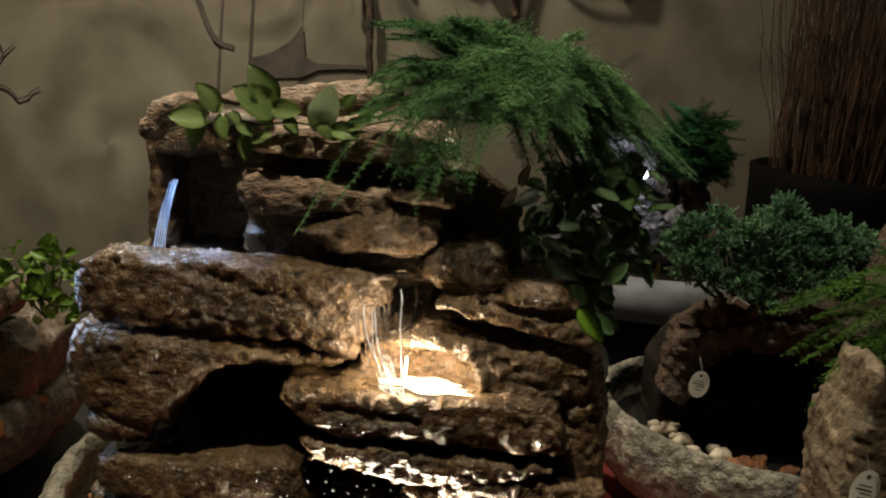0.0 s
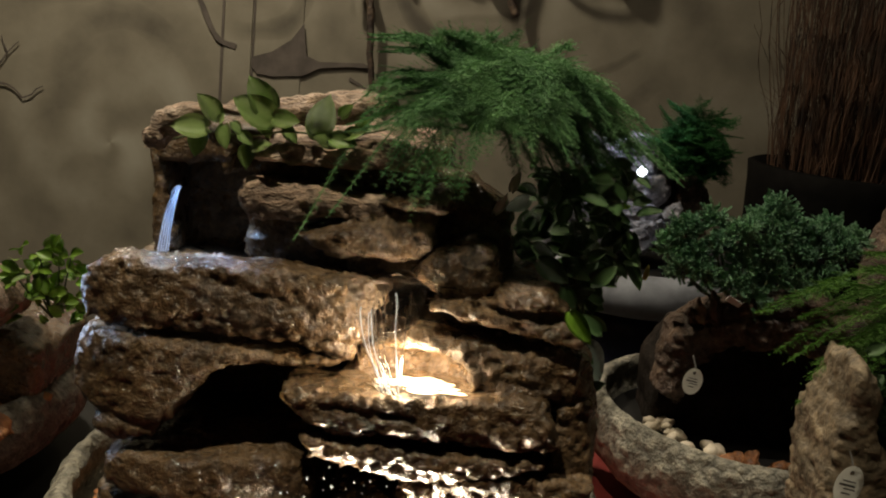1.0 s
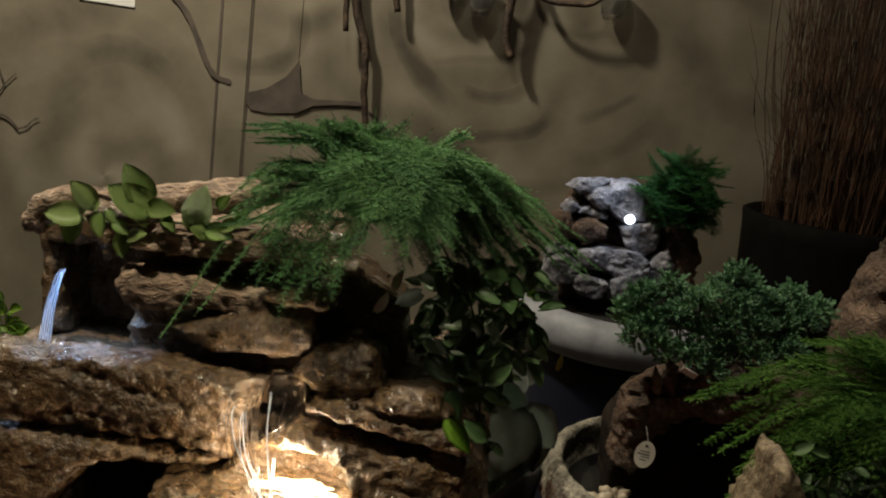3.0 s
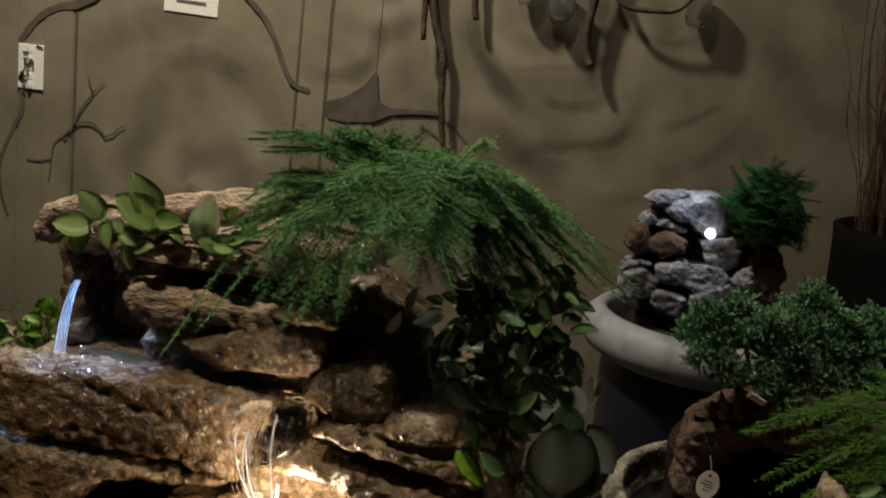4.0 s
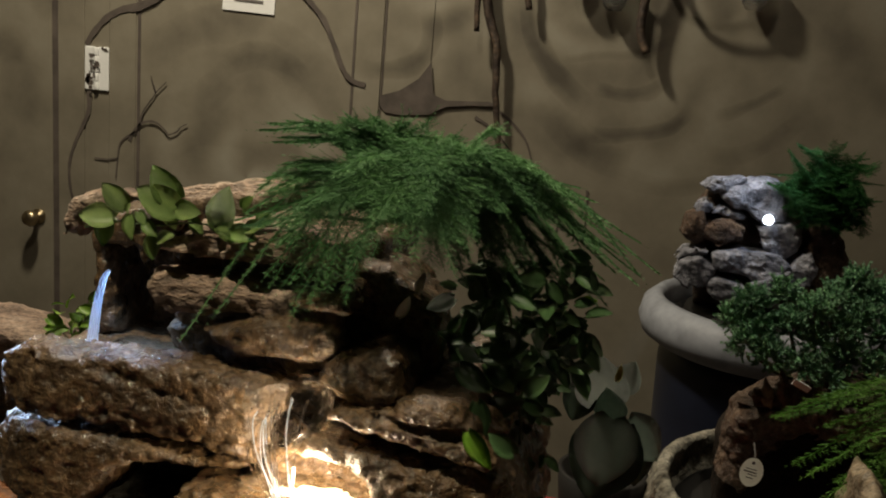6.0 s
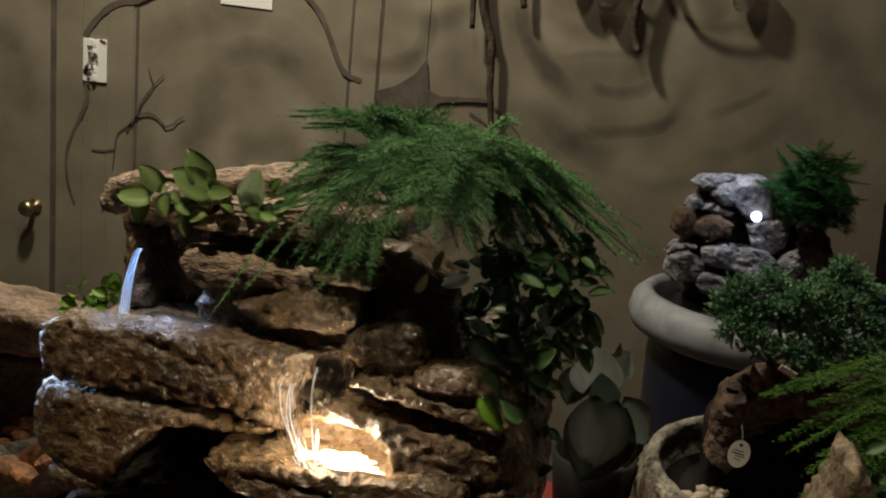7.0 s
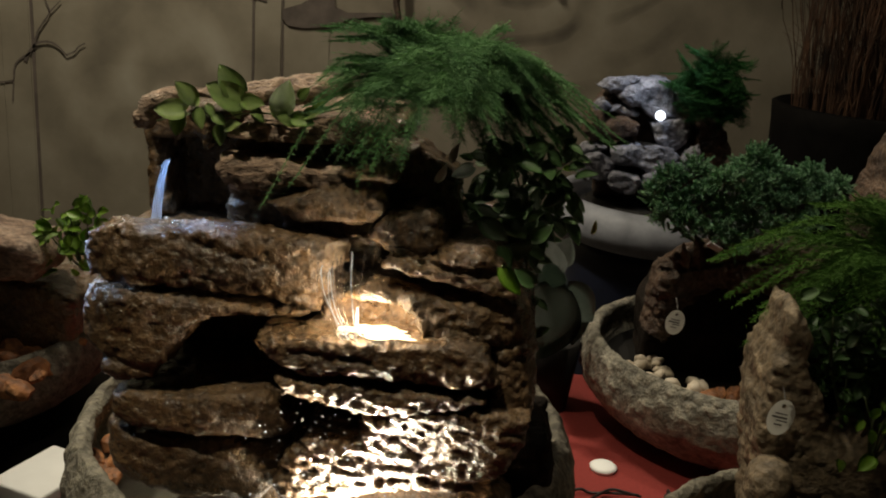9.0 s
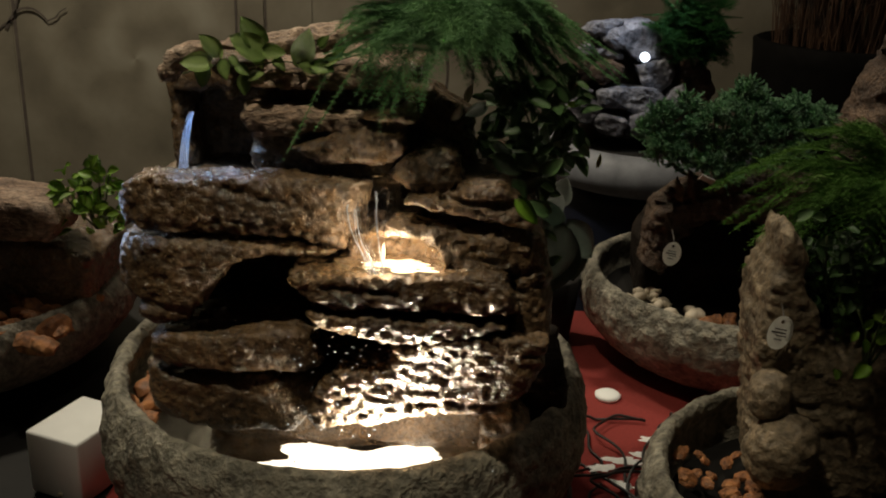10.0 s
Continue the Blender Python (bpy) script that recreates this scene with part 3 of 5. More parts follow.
rock("left_block", [(-0.161, 0.951), (-0.143, 0.953), (-0.109, 0.955), (-0.082, 0.954), (-0.054, 0.953), (-0.026, 0.952), (-0.019, 0.948), (-0.053, 0.946), (-0.081, 0.945), (-0.093, 0.937), (-0.102, 0.923), (-0.108, 0.913), (-0.120, 0.901), (-0.139, 0.896), (-0.150, 0.901), (-0.150, 0.911), (-0.161, 0.922), (-0.163, 0.936)], 0.470, 0.600, WET, fountain, 10, 0.008, ends=0.010, h=0.0015, amp=0.0011, strata=0.0018, pit=0.0014)
rock("right_shoulder", [(0.019, 0.987), (0.026, 0.990), (0.050, 0.992), (0.053, 0.998), (0.076, 1.000), (0.088, 0.988), (0.097, 0.980), (0.092, 0.975), (0.076, 0.979), (0.054, 0.982), (0.032, 0.984)], 0.466, 0.600, WET, fountain, 11, 0.008, amp=0.0018)


def niche(x, y, z):
    return np.sqrt(((x - 0.016) / 1.9) ** 2 + ((y - 0.470) / 1.7) ** 2 + (z - 0.950) ** 2) - 0.0155


rock("right_block", [(-0.022, 0.944), (-0.010, 0.962), (0.010, 0.975), (0.042, 0.972), (0.085, 0.972), (0.100, 0.966), (0.107, 0.945), (0.110, 0.905), (0.100, 0.862), (0.085, 0.868), (0.086, 0.938), (0.03, 0.936)], 0.466, 0.62, WET, fountain, 12, 0.010, ends=0.010, h=0.0015, strata=0.0022, amp=0.002, pit=0.0016, cuts=(niche,))
rock("pool_ledge", [(-0.050, 0.941), (-0.034, 0.941), (0.004, 0.942), (0.039, 0.944), (0.057, 0.948), (0.082, 0.947), (0.089, 0.925), (0.071, 0.921), (0.033, 0.921), (0.006, 0.922), (-0.027, 0.919), (-0.041, 0.928), (-0.049, 0.934)], 0.456, 0.600, WET, fountain, 13, 0.007, h=0.0015, amp=0.0014, pit=0.0016)
rock("middle_ledge", [(-0.039, 0.916), (-0.021, 0.915), (0.006, 0.916), (0.034, 0.916), (0.066, 0.917), (0.084, 0.916), (0.083, 0.911), (0.062, 0.906), (0.041, 0.899), (0.014, 0.896), (-0.006, 0.902), (-0.034, 0.907)], 0.457, 0.600, WET, fountain, 14, 0.006, h=0.0015, amp=0.0014, pit=0.0016)
rock("cascade", [(0.013, 0.898), (0.036, 0.905), (0.092, 0.908), (0.111, 0.905), (0.108, 0.885), (0.099, 0.869), (0.081, 0.850), (0.052, 0.845), (0.016, 0.839), (-0.036, 0.828), (-0.043, 0.837), (-0.035, 0.860), (-0.021, 0.875), (0.012, 0.878)], 0.464, 0.600, WET, fountain, 15, 0.01, h=0.0015, lean=-0.15, strata=0.0030, amp=0.0016, pit=0.0015)
rock("base_slab", [(-0.143, 0.886), (-0.134, 0.890), (-0.094, 0.891), (-0.050, 0.899), (-0.041, 0.892), (-0.034, 0.879), (-0.032, 0.873), (-0.043, 0.869), (-0.065, 0.870), (-0.095, 0.868), (-0.132, 0.870), (-0.144, 0.873)], 0.468, 0.600, WET, fountain, 16, 0.006, ends=0.007, amp=0.0016, pit=0.0010, strata=0.0016)
rock("base_slab", [(-0.149, 0.867), (-0.133, 0.861), (-0.096, 0.861), (-0.066, 0.864), (-0.037, 0.862), (-0.033, 0.855), (-0.043, 0.834), (-0.052, 0.821), (-0.098, 0.819), (-0.125, 0.821), (-0.147, 0.834), (-0.152, 0.847)], 0.472, 0.600, WET, fountain, 17, 0.009, ends=0.010, amp=0.0016, pit=0.0010, strata=0.0016)
rock("foot_piece", [(0.070, 0.819), (0.091, 0.827), (0.106, 0.813), (0.101, 0.797), (0.086, 0.777), (0.072, 0.788)], 0.505, 0.56, WET, fountain, 26, 0.010)
# near-black block added over the bowl's wall in place of the shaded gap
rock("foot_piece", [(0.088, 0.823), (0.109, 0.847), (0.126, 0.848), (0.131, 0.821), (0.127, 0.793), (0.105, 0.772), (0.088, 0.776)], 0.545, 0.62, HOLLOW_SHADE, fountain, 27, 0.012, h=0.003)
rock("foot", [(-0.13, 0.70), (0.08, 0.70), (0.085, 0.85), (-0.13, 0.85)], 0.535, 0.62, WET, fountain, 18, 0.02, h=0.004)
settle(fountain)

# ---- second fountain in its tall pot ----
POT = (0.375, 1.86)
pot = thing("tall_pot", (POT[0], POT[1], 0), "tall dark blue pot with a wide pale grey rim", "pot")
part("body", lathe([(0, 0.0), (0.125, 0.0), (0.15, 0.2), (0.172, 0.45), (0.178, 0.60), (0.172, 0.645), (0, 0.645)], 72, (*POT, 0)), NAVY, pot)
ringp = [(0.165, 0.640), (0.195, 0.640), (0.214, 0.652), (0.222, 0.675), (0.216, 0.702), (0.198, 0.718), (0.184, 0.718), (0.178, 0.705), (0.172, 0.66), (0.165, 0.640)]
part("rim", lathe(ringp, 96, (*POT, 0), 0.006), GLAZE, pot, "thick pale grey rim")
part("water", lathe([(0.178, 0.690), (0.0, 0.690)], 64, (*POT, 0)), WATER, pot)
part("liner", lathe([(0.178, 0.655), (0.0, 0.650)], 64, (*POT, 0)), BLACKPOT, pot)
settle(pot)

# ---- plants ----


def needles(verts, faces, p, way, side, n, length, width, rng):
    """Fine short needles along both sides of a twig that starts at p."""
    for i in range(n):
        t = (i + 0.5) / n
        q = p + way * t
        for s in (-1, 1):
            reach = length * (1 - 0.6 * t) * rng.uniform(0.7, 1.2)
            d = (way.normalized() * 0.75 + side * s * 0.8 + Vector((0, 0, rng.uniform(-0.35, 0.35)))).normalized()
            w = d.cross(Vector((rng.uniform(-1, 1), rng.uniform(-1, 1), rng.uniform(-1, 1)))).normalized() * width
            k = len(verts)
            verts += [tuple(q - w), tuple(q + w), tuple(q + d * reach)]
            faces.append((k, k + 1, k + 2))


def frond(verts, faces, line, spread, rng, pairs=16, droop=0.25, needle=0.006, thick=0.0004, flat=None, gap=0.0022):
    """One feathery frond along a line of points: side twigs, broad near the base, set with needles."""
    n = len(line)
    for i in range(1, pairs):
        t = i / pairs
        s = t * (n - 1)
        k = min(int(s), n - 2)
        p = line[k].lerp(line[k + 1], s - k)
        way = (line[k + 1] - line[k]).normalized()
        side = way.cross(flat or Vector((0, 0, 1))).normalized()
        shape = min(1.0, t * 4 + 0.25) * (1 - t) ** 0.75 + 0.06
        for sg in (-1, 1):
            reach = spread * shape * rng.uniform(0.75, 1.15)
            d = (side * sg * 0.8 + way * 0.6 + Vector((0, 0, rng.uniform(-droop, droop * 0.3)))).normalized()
            sub = d.cross(flat or Vector((0, 0, 1))).normalized()
            steps = max(3, int(reach / gap))
            needles(verts, faces, p, d * reach, sub, steps, needle, thick, rng)
        needles(verts, faces, p, way * 0.01, side, 2, needle, thick, rng)
    k = len(verts)
    for i, p in enumerate(line):
        w = Vector((0, 0, 0.0005))
        verts += [tuple(p - w), tuple(p + w)]
    for i in range(n - 1):
        faces.append((k + 2 * i, k + 2 * i + 2, k + 2 * i + 3, k + 2 * i + 1))


def feathery(name, root, tips, material, label, category, seed, spread=0.022, pairs=18, lift=0.03, kind="", needle=0.006, jitter=0.006, thick=0.0004, gap=0.0022):
    rng = random.Random(seed)
    plant = thing(name, root, label, category, kind=kind)
    for tip in tips:
        verts, faces = [], []
        a, c = Vector(root) + Vector([rng.uniform(-jitter, jitter) for _ in range(3)]), Vector(tip[:3])
        up = tip[3] if len(tip) > 3 else lift
        mid = a.lerp(c, 0.5) + Vector((rng.uniform(-0.01, 0.01), rng.uniform(-0.01, 0.01), up))
        line = smooth_line([a, mid, c], 14)
        frond(verts, faces, line, tip[4] if len(tip) > 4 else spread, rng, pairs, needle=needle, thick=thick, gap=gap)
        arrays("frond", verts, faces, material, plant, smooth=False)
    return settle(plant)


def leaf_mesh(length, width, cup=0.15, notch=0.1, n=7):
    """A rounded leaf along +y from the origin, cupped along its middle rib."""
    bm = bmesh.new()
    rows = []
    for i in range(n + 1):
        t = i / n
        w = width * 0.5 * (math.sin(math.pi * min(1, t * 0.93 + 0.07)) ** 0.75) * (1.1 - 0.3 * t)
        y = length * t
        zc = -0.18 * length * (t - 0.35) ** 2
        rows.append([bm.verts.new((s * w, y - notch * length * abs(s) * (1 - t), zc + cup * w * abs(s) ** 1.5 * 1.6)) for s in (-1, -0.5, 0, 0.5, 1)])
    for a, b in zip(rows, rows[1:]):
        for k in range(4):
            bm.faces.new((a[k], a[k + 1], b[k + 1], b[k]))
    top = bm.faces[:]
    bmesh.ops.solidify(bm, geom=top, thickness=0.00035)
    me = bpy.data.meshes.new("leaf")
    bm.to_mesh(me)
    bm.free()
    me.polygons.foreach_set("use_smooth", [True] * len(me.polygons))
    return me


def aim(at, way, up, roll=0.0):
    """A pose whose y axis points along way and whose z axis leans to up."""
    y = Vector(way).normalized()
    x = y.cross(Vector(up)).normalized()
    z = x.cross(y)
    m = Matrix((x, y, z)).transposed().to_4x4()
    m.translation = Vector(at)
    return m @ Matrix.Rotation(roll, 4, "Y")


def leaf(mesh, parent, at, way, up, size=1.0, label=""):
    ob = new("leaf", mesh)
    ob.parent = parent
    ob.matrix_basis = aim(at, way, up) @ Matrix.Scale(size, 4)
    return tagged(ob, label)


def leaf_kind(material, length, width, **kw):
    me = leaf_mesh(length, width, **kw)
    me.materials.append(material)
    return me



# ---- water and lamps of the main fountain ----


def waters(name, bm, material, parent, label=""):
    ob = part(name, bm, material, parent, label)
    ob.visible_shadow = False
    return ob


def patch(rx, ry, at, n=40, rough=0.15, seed=0, dome=0.0):
    """A flat irregular disc."""
    bm = bmesh.new()
    mid = bm.verts.new((at[0], at[1], at[2] + dome))
    ring = []
    for i in range(n):
        a = 6.28318 * i / n
        k = 1 + rough * noise.noise(Vector((math.cos(a) * 2 + seed, math.sin(a) * 2, seed)))
        ring.append(bm.verts.new((at[0] + rx * k * math.cos(a), at[1] + ry * k * math.sin(a), at[2])))
    for i in range(n):
        bm.faces.new((mid, ring[i], ring[(i + 1) % n]))
    return bm


run = thing("running_water", (MAIN[0], 0.5, 0.785), "clear running water falling over the rocks into the bowl", "water")
waters("bowl_water", lathe([(0.172, 0.785), (0.10, 0.785), (0.0, 0.785)], 72, (MAIN[0], MAIN[1], 0)), WATER, run)


def strand(points, r0, r1, sides=7):
    bm = bmesh.new()
    tube(bm, smooth_line(points, 14), r0, r1, sides)
    return bm


for k in range(5):
    dx = 0.0011 * (k - 2)
    waters("stream", strand([(-0.1232 + dx * 0.5, 0.519, 1.0245), (-0.1243 + dx * 0.7, 0.516, 1.0205 - 0.002 * (k % 2)), (-0.1270 + dx, 0.514, 1.006), (-0.1295 + dx * 1.3, 0.513, 0.984)], 0.0004 + 0.0002 * (k % 2), 0.0005), FOAM, run, "blue-lit stream of water")




rng = random.Random(4)
for k in range(20):
    a = rng.uniform(-0.018, 0.010)
    b = a * 0.15 + rng.uniform(0.001, 0.008)
    z = rng.uniform(0.978, 0.990) + a * 0.3
    waters("stream", strand([(a, 0.468, z + 0.003), (a + 0.001, 0.460, z), (a * 0.7 + b * 0.3, 0.4565, z - 0.014), (b, 0.456, 0.945)],
           rng.uniform(0.0002, 0.0006), rng.uniform(0.0002, 0.0004), 6), WATER if k % 5 else FOAM, run)



def film(poly, y0, y1, seed, h=0.0016):
    ob = rock("film", poly, y0, y1, WATER, run, seed, 0.006, h=h, amp=0.0014, strata=0.0, pit=0.0014, label="thin sheet of running water")
    ob.visible_shadow = False


film([(-0.022, 0.995), (0.014, 0.996), (0.012, 0.978), (-0.004, 0.968), (-0.020, 0.974)], 0.466, 0.49, 302)
waters("pool_water", patch(0.034, 0.014, (0.010, 0.470, 0.9485), seed=3), WATER, run)
drops = bmesh.new()
for k in range(110):
    cx, cy, cz = rng.gauss(0.004, 0.03), rng.uniform(0.452, 0.468), rng.uniform(0.80, 0.90)
    bmesh.ops.create_icosphere(drops, subdivisions=1, radius=rng.uniform(0.0003, 0.0009), matrix=Matrix.Translation((cx, cy, cz)))
waters("droplets", drops, FOAM, run)
settle(run)

# glowing discs spread wider than a lamp, as the lit water's glare
for at, rx, ry, where in (((0.004, 0.504, 0.776), 0.080, 0.028, "bowl"), ((0.018, 0.468, 0.9460), 0.021, 0.009, "pool")):
    lampthing = thing("underwater_lamp", at, "lit warm white lamp under the fountain's " + where + " water", "lamp", "underwater lamps")
    part("housing", lathe([(0, -0.012), (rx * 0.5, -0.012), (rx * 0.5, -0.003), (0, -0.003)], 32, at), BLACK, lampthing)
    part("lens_glare", patch(rx, ry, at, seed=at[2] * 9, dome=0.002, rough=0.5), GLOWWARM if where == "bowl" else GLOWPOOL, lampthing, "glowing lamp glass widened to the lit water's glare")
    settle(lampthing)

# ---- stones of the second fountain ----
stack = thing("stone_fountain", (POT[0], POT[1], 0.65), "small fountain of stacked grey stones in a tall pot", "fountain")
rock("stone", [(0.235, 0.922), (0.248, 0.938), (0.302, 0.946), (0.289, 0.927), (0.251, 0.916)], 1.800, 1.865, GREY, stack, 40, 0.010, h=0.0042, amp=0.005, strata=0.003, pit=0.003)
rock("stone", [(0.272, 0.912), (0.283, 0.935), (0.336, 0.952), (0.361, 0.949), (0.378, 0.915), (0.378, 0.883), (0.338, 0.872), (0.309, 0.893), (0.294, 0.894)], 1.790, 1.865, GREY, stack, 41, 0.010, h=0.0042, amp=0.005, strata=0.003, pit=0.003)
rock("stone", [(0.223, 0.884), (0.242, 0.904), (0.256, 0.893), (0.246, 0.876)], 1.800, 1.865, GREY, stack, 42, 0.010, h=0.0042, amp=0.005, strata=0.003, pit=0.003)
rock("stone", [(0.255, 0.883), (0.269, 0.895), (0.295, 0.890), (0.312, 0.878), (0.287, 0.876)], 1.800, 1.865, GREY, stack, 43, 0.010, h=0.0042, amp=0.005, strata=0.003, pit=0.003)
rock("stone", [(0.210, 0.841), (0.216, 0.872), (0.240, 0.881), (0.252, 0.836), (0.232, 0.827)], 1.790, 1.865, BARKROCK, stack, 44, 0.010, h=0.0042, amp=0.005, strata=0.003, pit=0.003)
rock("stone", [(0.246, 0.840), (0.248, 0.865), (0.287, 0.873), (0.310, 0.865), (0.309, 0.843), (0.273, 0.831)], 1.785, 1.865, BARKROCK, stack, 45, 0.010, h=0.0042, amp=0.005, strata=0.003, pit=0.003)
rock("stone", [(0.333, 0.866), (0.386, 0.882), (0.410, 0.867), (0.405, 0.834), (0.381, 0.814), (0.353, 0.832)], 1.790, 1.865, GREY, stack, 46, 0.010, h=0.0042, amp=0.005, strata=0.003, pit=0.003)
rock("stone", [(0.265, 0.814), (0.304, 0.827), (0.375, 0.822), (0.394, 0.807), (0.352, 0.774), (0.310, 0.784), (0.273, 0.791)], 1.775, 1.865, GREY, stack, 47, 0.010, h=0.0042, amp=0.005, strata=0.003, pit=0.003)
rock("stone", [(0.203, 0.765), (0.211, 0.794), (0.246, 0.806), (0.274, 0.791), (0.270, 0.757), (0.222, 0.751)], 1.770, 1.865, GREY, stack, 48, 0.010, h=0.0042, amp=0.005, strata=0.003, pit=0.003)
rock("stone", [(0.266, 0.751), (0.270, 0.774), (0.322, 0.770), (0.331, 0.756), (0.318, 0.731), (0.276, 0.734)], 1.765, 1.865, GREY, stack, 49, 0.010, h=0.0042, amp=0.005, strata=0.003, pit=0.003)
rock("stone", [(0.331, 0.733), (0.331, 0.769), (0.394, 0.803), (0.401, 0.764), (0.368, 0.736)], 1.770, 1.865, GREY, stack, 50, 0.010, h=0.0042, amp=0.005, strata=0.003, pit=0.003)
rock("stone", [(0.394, 0.795), (0.400, 0.824), (0.425, 0.836), (0.440, 0.813), (0.434, 0.779), (0.404, 0.764)], 1.775, 1.865, GREY, stack, 51, 0.010, h=0.0042, amp=0.005, strata=0.003, pit=0.003)
rock("stone", [(0.204, 0.792), (0.216, 0.812), (0.254, 0.819), (0.260, 0.812), (0.223, 0.803)], 1.785, 1.865, GREY, stack, 52, 0.010, h=0.0042, amp=0.005, strata=0.003, pit=0.003)
rock("stone", [(0.416, 0.831), (0.427, 0.874), (0.464, 0.884), (0.488, 0.830), (0.482, 0.776), (0.439, 0.765)], 1.790, 1.865, BARKROCK, stack, 53, 0.010, h=0.0042, amp=0.005, strata=0.003, pit=0.003)
rock("backing_stone", [(0.245, 0.734), (0.223, 0.860), (0.255, 0.924), (0.348, 0.937), (0.422, 0.905), (0.469, 0.859), (0.489, 0.735), (0.249, 0.702)], 1.845, 1.95, BARKROCK, stack, 58, 0.02, h=0.008)
part("led", lathe([(0, -0.004), (0.008, -0.004), (0.009, 0.0), (0.006, 0.005), (0, 0.007)], 20, (0.0, 0.0, 0.0)), GLOWCOOL, stack, "bright cool white lamp").matrix_basis = look((0.347, 1.782, 0.885), (0.347, 2.5, 0.7))
part("base", lathe([(0, 0.65), (0.15, 0.65), (0.14, 0.70), (0, 0.71)], 24, (POT[0], POT[1], 0)), BLACKPOT, stack)
settle(stack)

# ---- rocks in the other bowls ----
arch = thing("rock_arch", (0.335, 0.965, 0.70), "brown cast rock arch over a dark hollow, topped with juniper", "rock")
rock("arch", [(0.239, 0.788), (0.241, 0.828), (0.248, 0.852), (0.270, 0.868), (0.308, 0.893), (0.368, 0.900), (0.428, 0.888), (0.468, 0.808), (0.463, 0.700), (0.438, 0.700), (0.428, 0.818), (0.368, 0.843), (0.308, 0.840), (0.276, 0.814), (0.260, 0.783)], 0.915, 0.970, BARKROCK, arch, 61, 0.018, h=0.0026, amp=0.006, strata=0.005, pit=0.003)
# near-black sheet that paints the shade under the arch
rock("back", [(0.246, 0.70), (0.246, 0.79), (0.27, 0.835), (0.45, 0.85), (0.47, 0.80), (0.47, 0.70)], 0.958, 1.06, HOLLOW_SHADE, arch, 62, 0.008, h=0.005)
for k, (px, pz, w, hh) in enumerate(((0.270, 0.872, 0.007, 0.014), (0.283, 0.876, 0.004, 0.016), (0.262, 0.868, 0.008, 0.008))):
    lump("spike", (px, 0.925, pz), (w, 0.007, hh), STUMP if k == 0 else BARKROCK, arch, 70 + k, h=0.002, amp=0.002, rot=0.25, square=1.5)
settle(arch)

stump = thing("rock_stump", (0.36, 0.6, 0.68), "tall tan cast stone stump standing in a bowl of chips", "rock")
rock("trunk", [(0.274, 0.840), (0.270, 0.874), (0.272, 0.900), (0.275, 0.916), (0.278, 0.927), (0.278, 0.942), (0.282, 0.947), (0.291, 0.935), (0.297, 0.922), (0.293, 0.904), (0.305, 0.891), (0.318, 0.869), (0.333, 0.853), (0.346, 0.864), (0.371, 0.851), (0.410, 0.742), (0.290, 0.726)], 0.572, 0.64, STUMP, stump, 81, 0.008, h=0.0022, amp=0.003, strata=0.002, pit=0.0018)
# dark backing, coloured as the shade behind the stump's leaves
rock("hollow", [(0.300, 0.924), (0.330, 0.969), (0.386, 0.972), (0.414, 0.832), (0.320, 0.826)], 0.622, 0.66, HOLLOW_SHADE, stump, 84, 0.012, h=0.005)
lump("knob", (0.279, 0.562, 0.825), (0.014, 0.016, 0.017), STUMP, stump, 83, h=0.0022, amp=0.0025, strata=0.001, pit=0.0014, square=2.4)
lump("knob", (0.291, 0.552, 0.784), (0.027, 0.024, 0.030), STUMP, stump, 82, h=0.0022, amp=0.003, strata=0.001, pit=0.0014, square=2.2)
settle(stump)

lump("garden_rock", (0.500, 1.02, 0.835), (0.040, 0.04, 0.178), BARKROCK, None, 90, h=0.005, amp=0.008, square=2.6)
tagged(bpy.data.objects["garden_rock"], "upright dark brown rock standing behind the bowls", "rock")

leftrock = thing("log_fountain", (-0.45, 0.86, 0.68), "dark layered rock topped with a pale log in a bowl", "fountain")
rock("log", [(-0.56, 0.826), (-0.56, 0.872), (-0.42, 0.868), (-0.362, 0.862), (-0.352, 0.845), (-0.362, 0.826), (-0.42, 0.824)], 0.79, 0.87, DRY, leftrock, 91, 0.012, h=0.003)
rock("block", [(-0.58, 0.69), (-0.58, 0.815), (-0.36, 0.815), (-0.33, 0.80), (-0.335, 0.74), (-0.35, 0.69)], 0.81, 0.93, WET, leftrock, 92, 0.014, h=0.0035)
settle(leftrock)

# ---- bark chips, pebbles ----


def chip_mesh(seed, flat, material, r):
    bm = bmesh.new()
    bmesh.ops.create_icosphere(bm, subdivisions=2, radius=1)
    for v in bm.verts:
        n = 1 + 0.35 * noise.noise(v.co * 1.3 + Vector((seed, 0, 0))) + (0.12 * noise.noise(v.co * 4 + Vector((seed, 3, 0))) if flat < 0.6 else 0)
        v.co = Vector((v.co.x * n * r, v.co.y * n * r * 0.7, v.co.z * n * r * flat))
    me = bpy.data.meshes.new("chip")
    bm.to_mesh(me)
    bm.free()
    me.polygons.foreach_set("use_smooth", [flat >= 0.6] * len(me.polygons))
    me.materials.append(material)
    return me


CHIPS = [chip_mesh(s, 0.45, CHIP, 0.011) for s in (1.3, 4.1, 7.7, 9.2)]
STONES = [chip_mesh(s, 0.65, PEBBLE, 0.0088) for s in (2.2, 5.4, 8.8)]


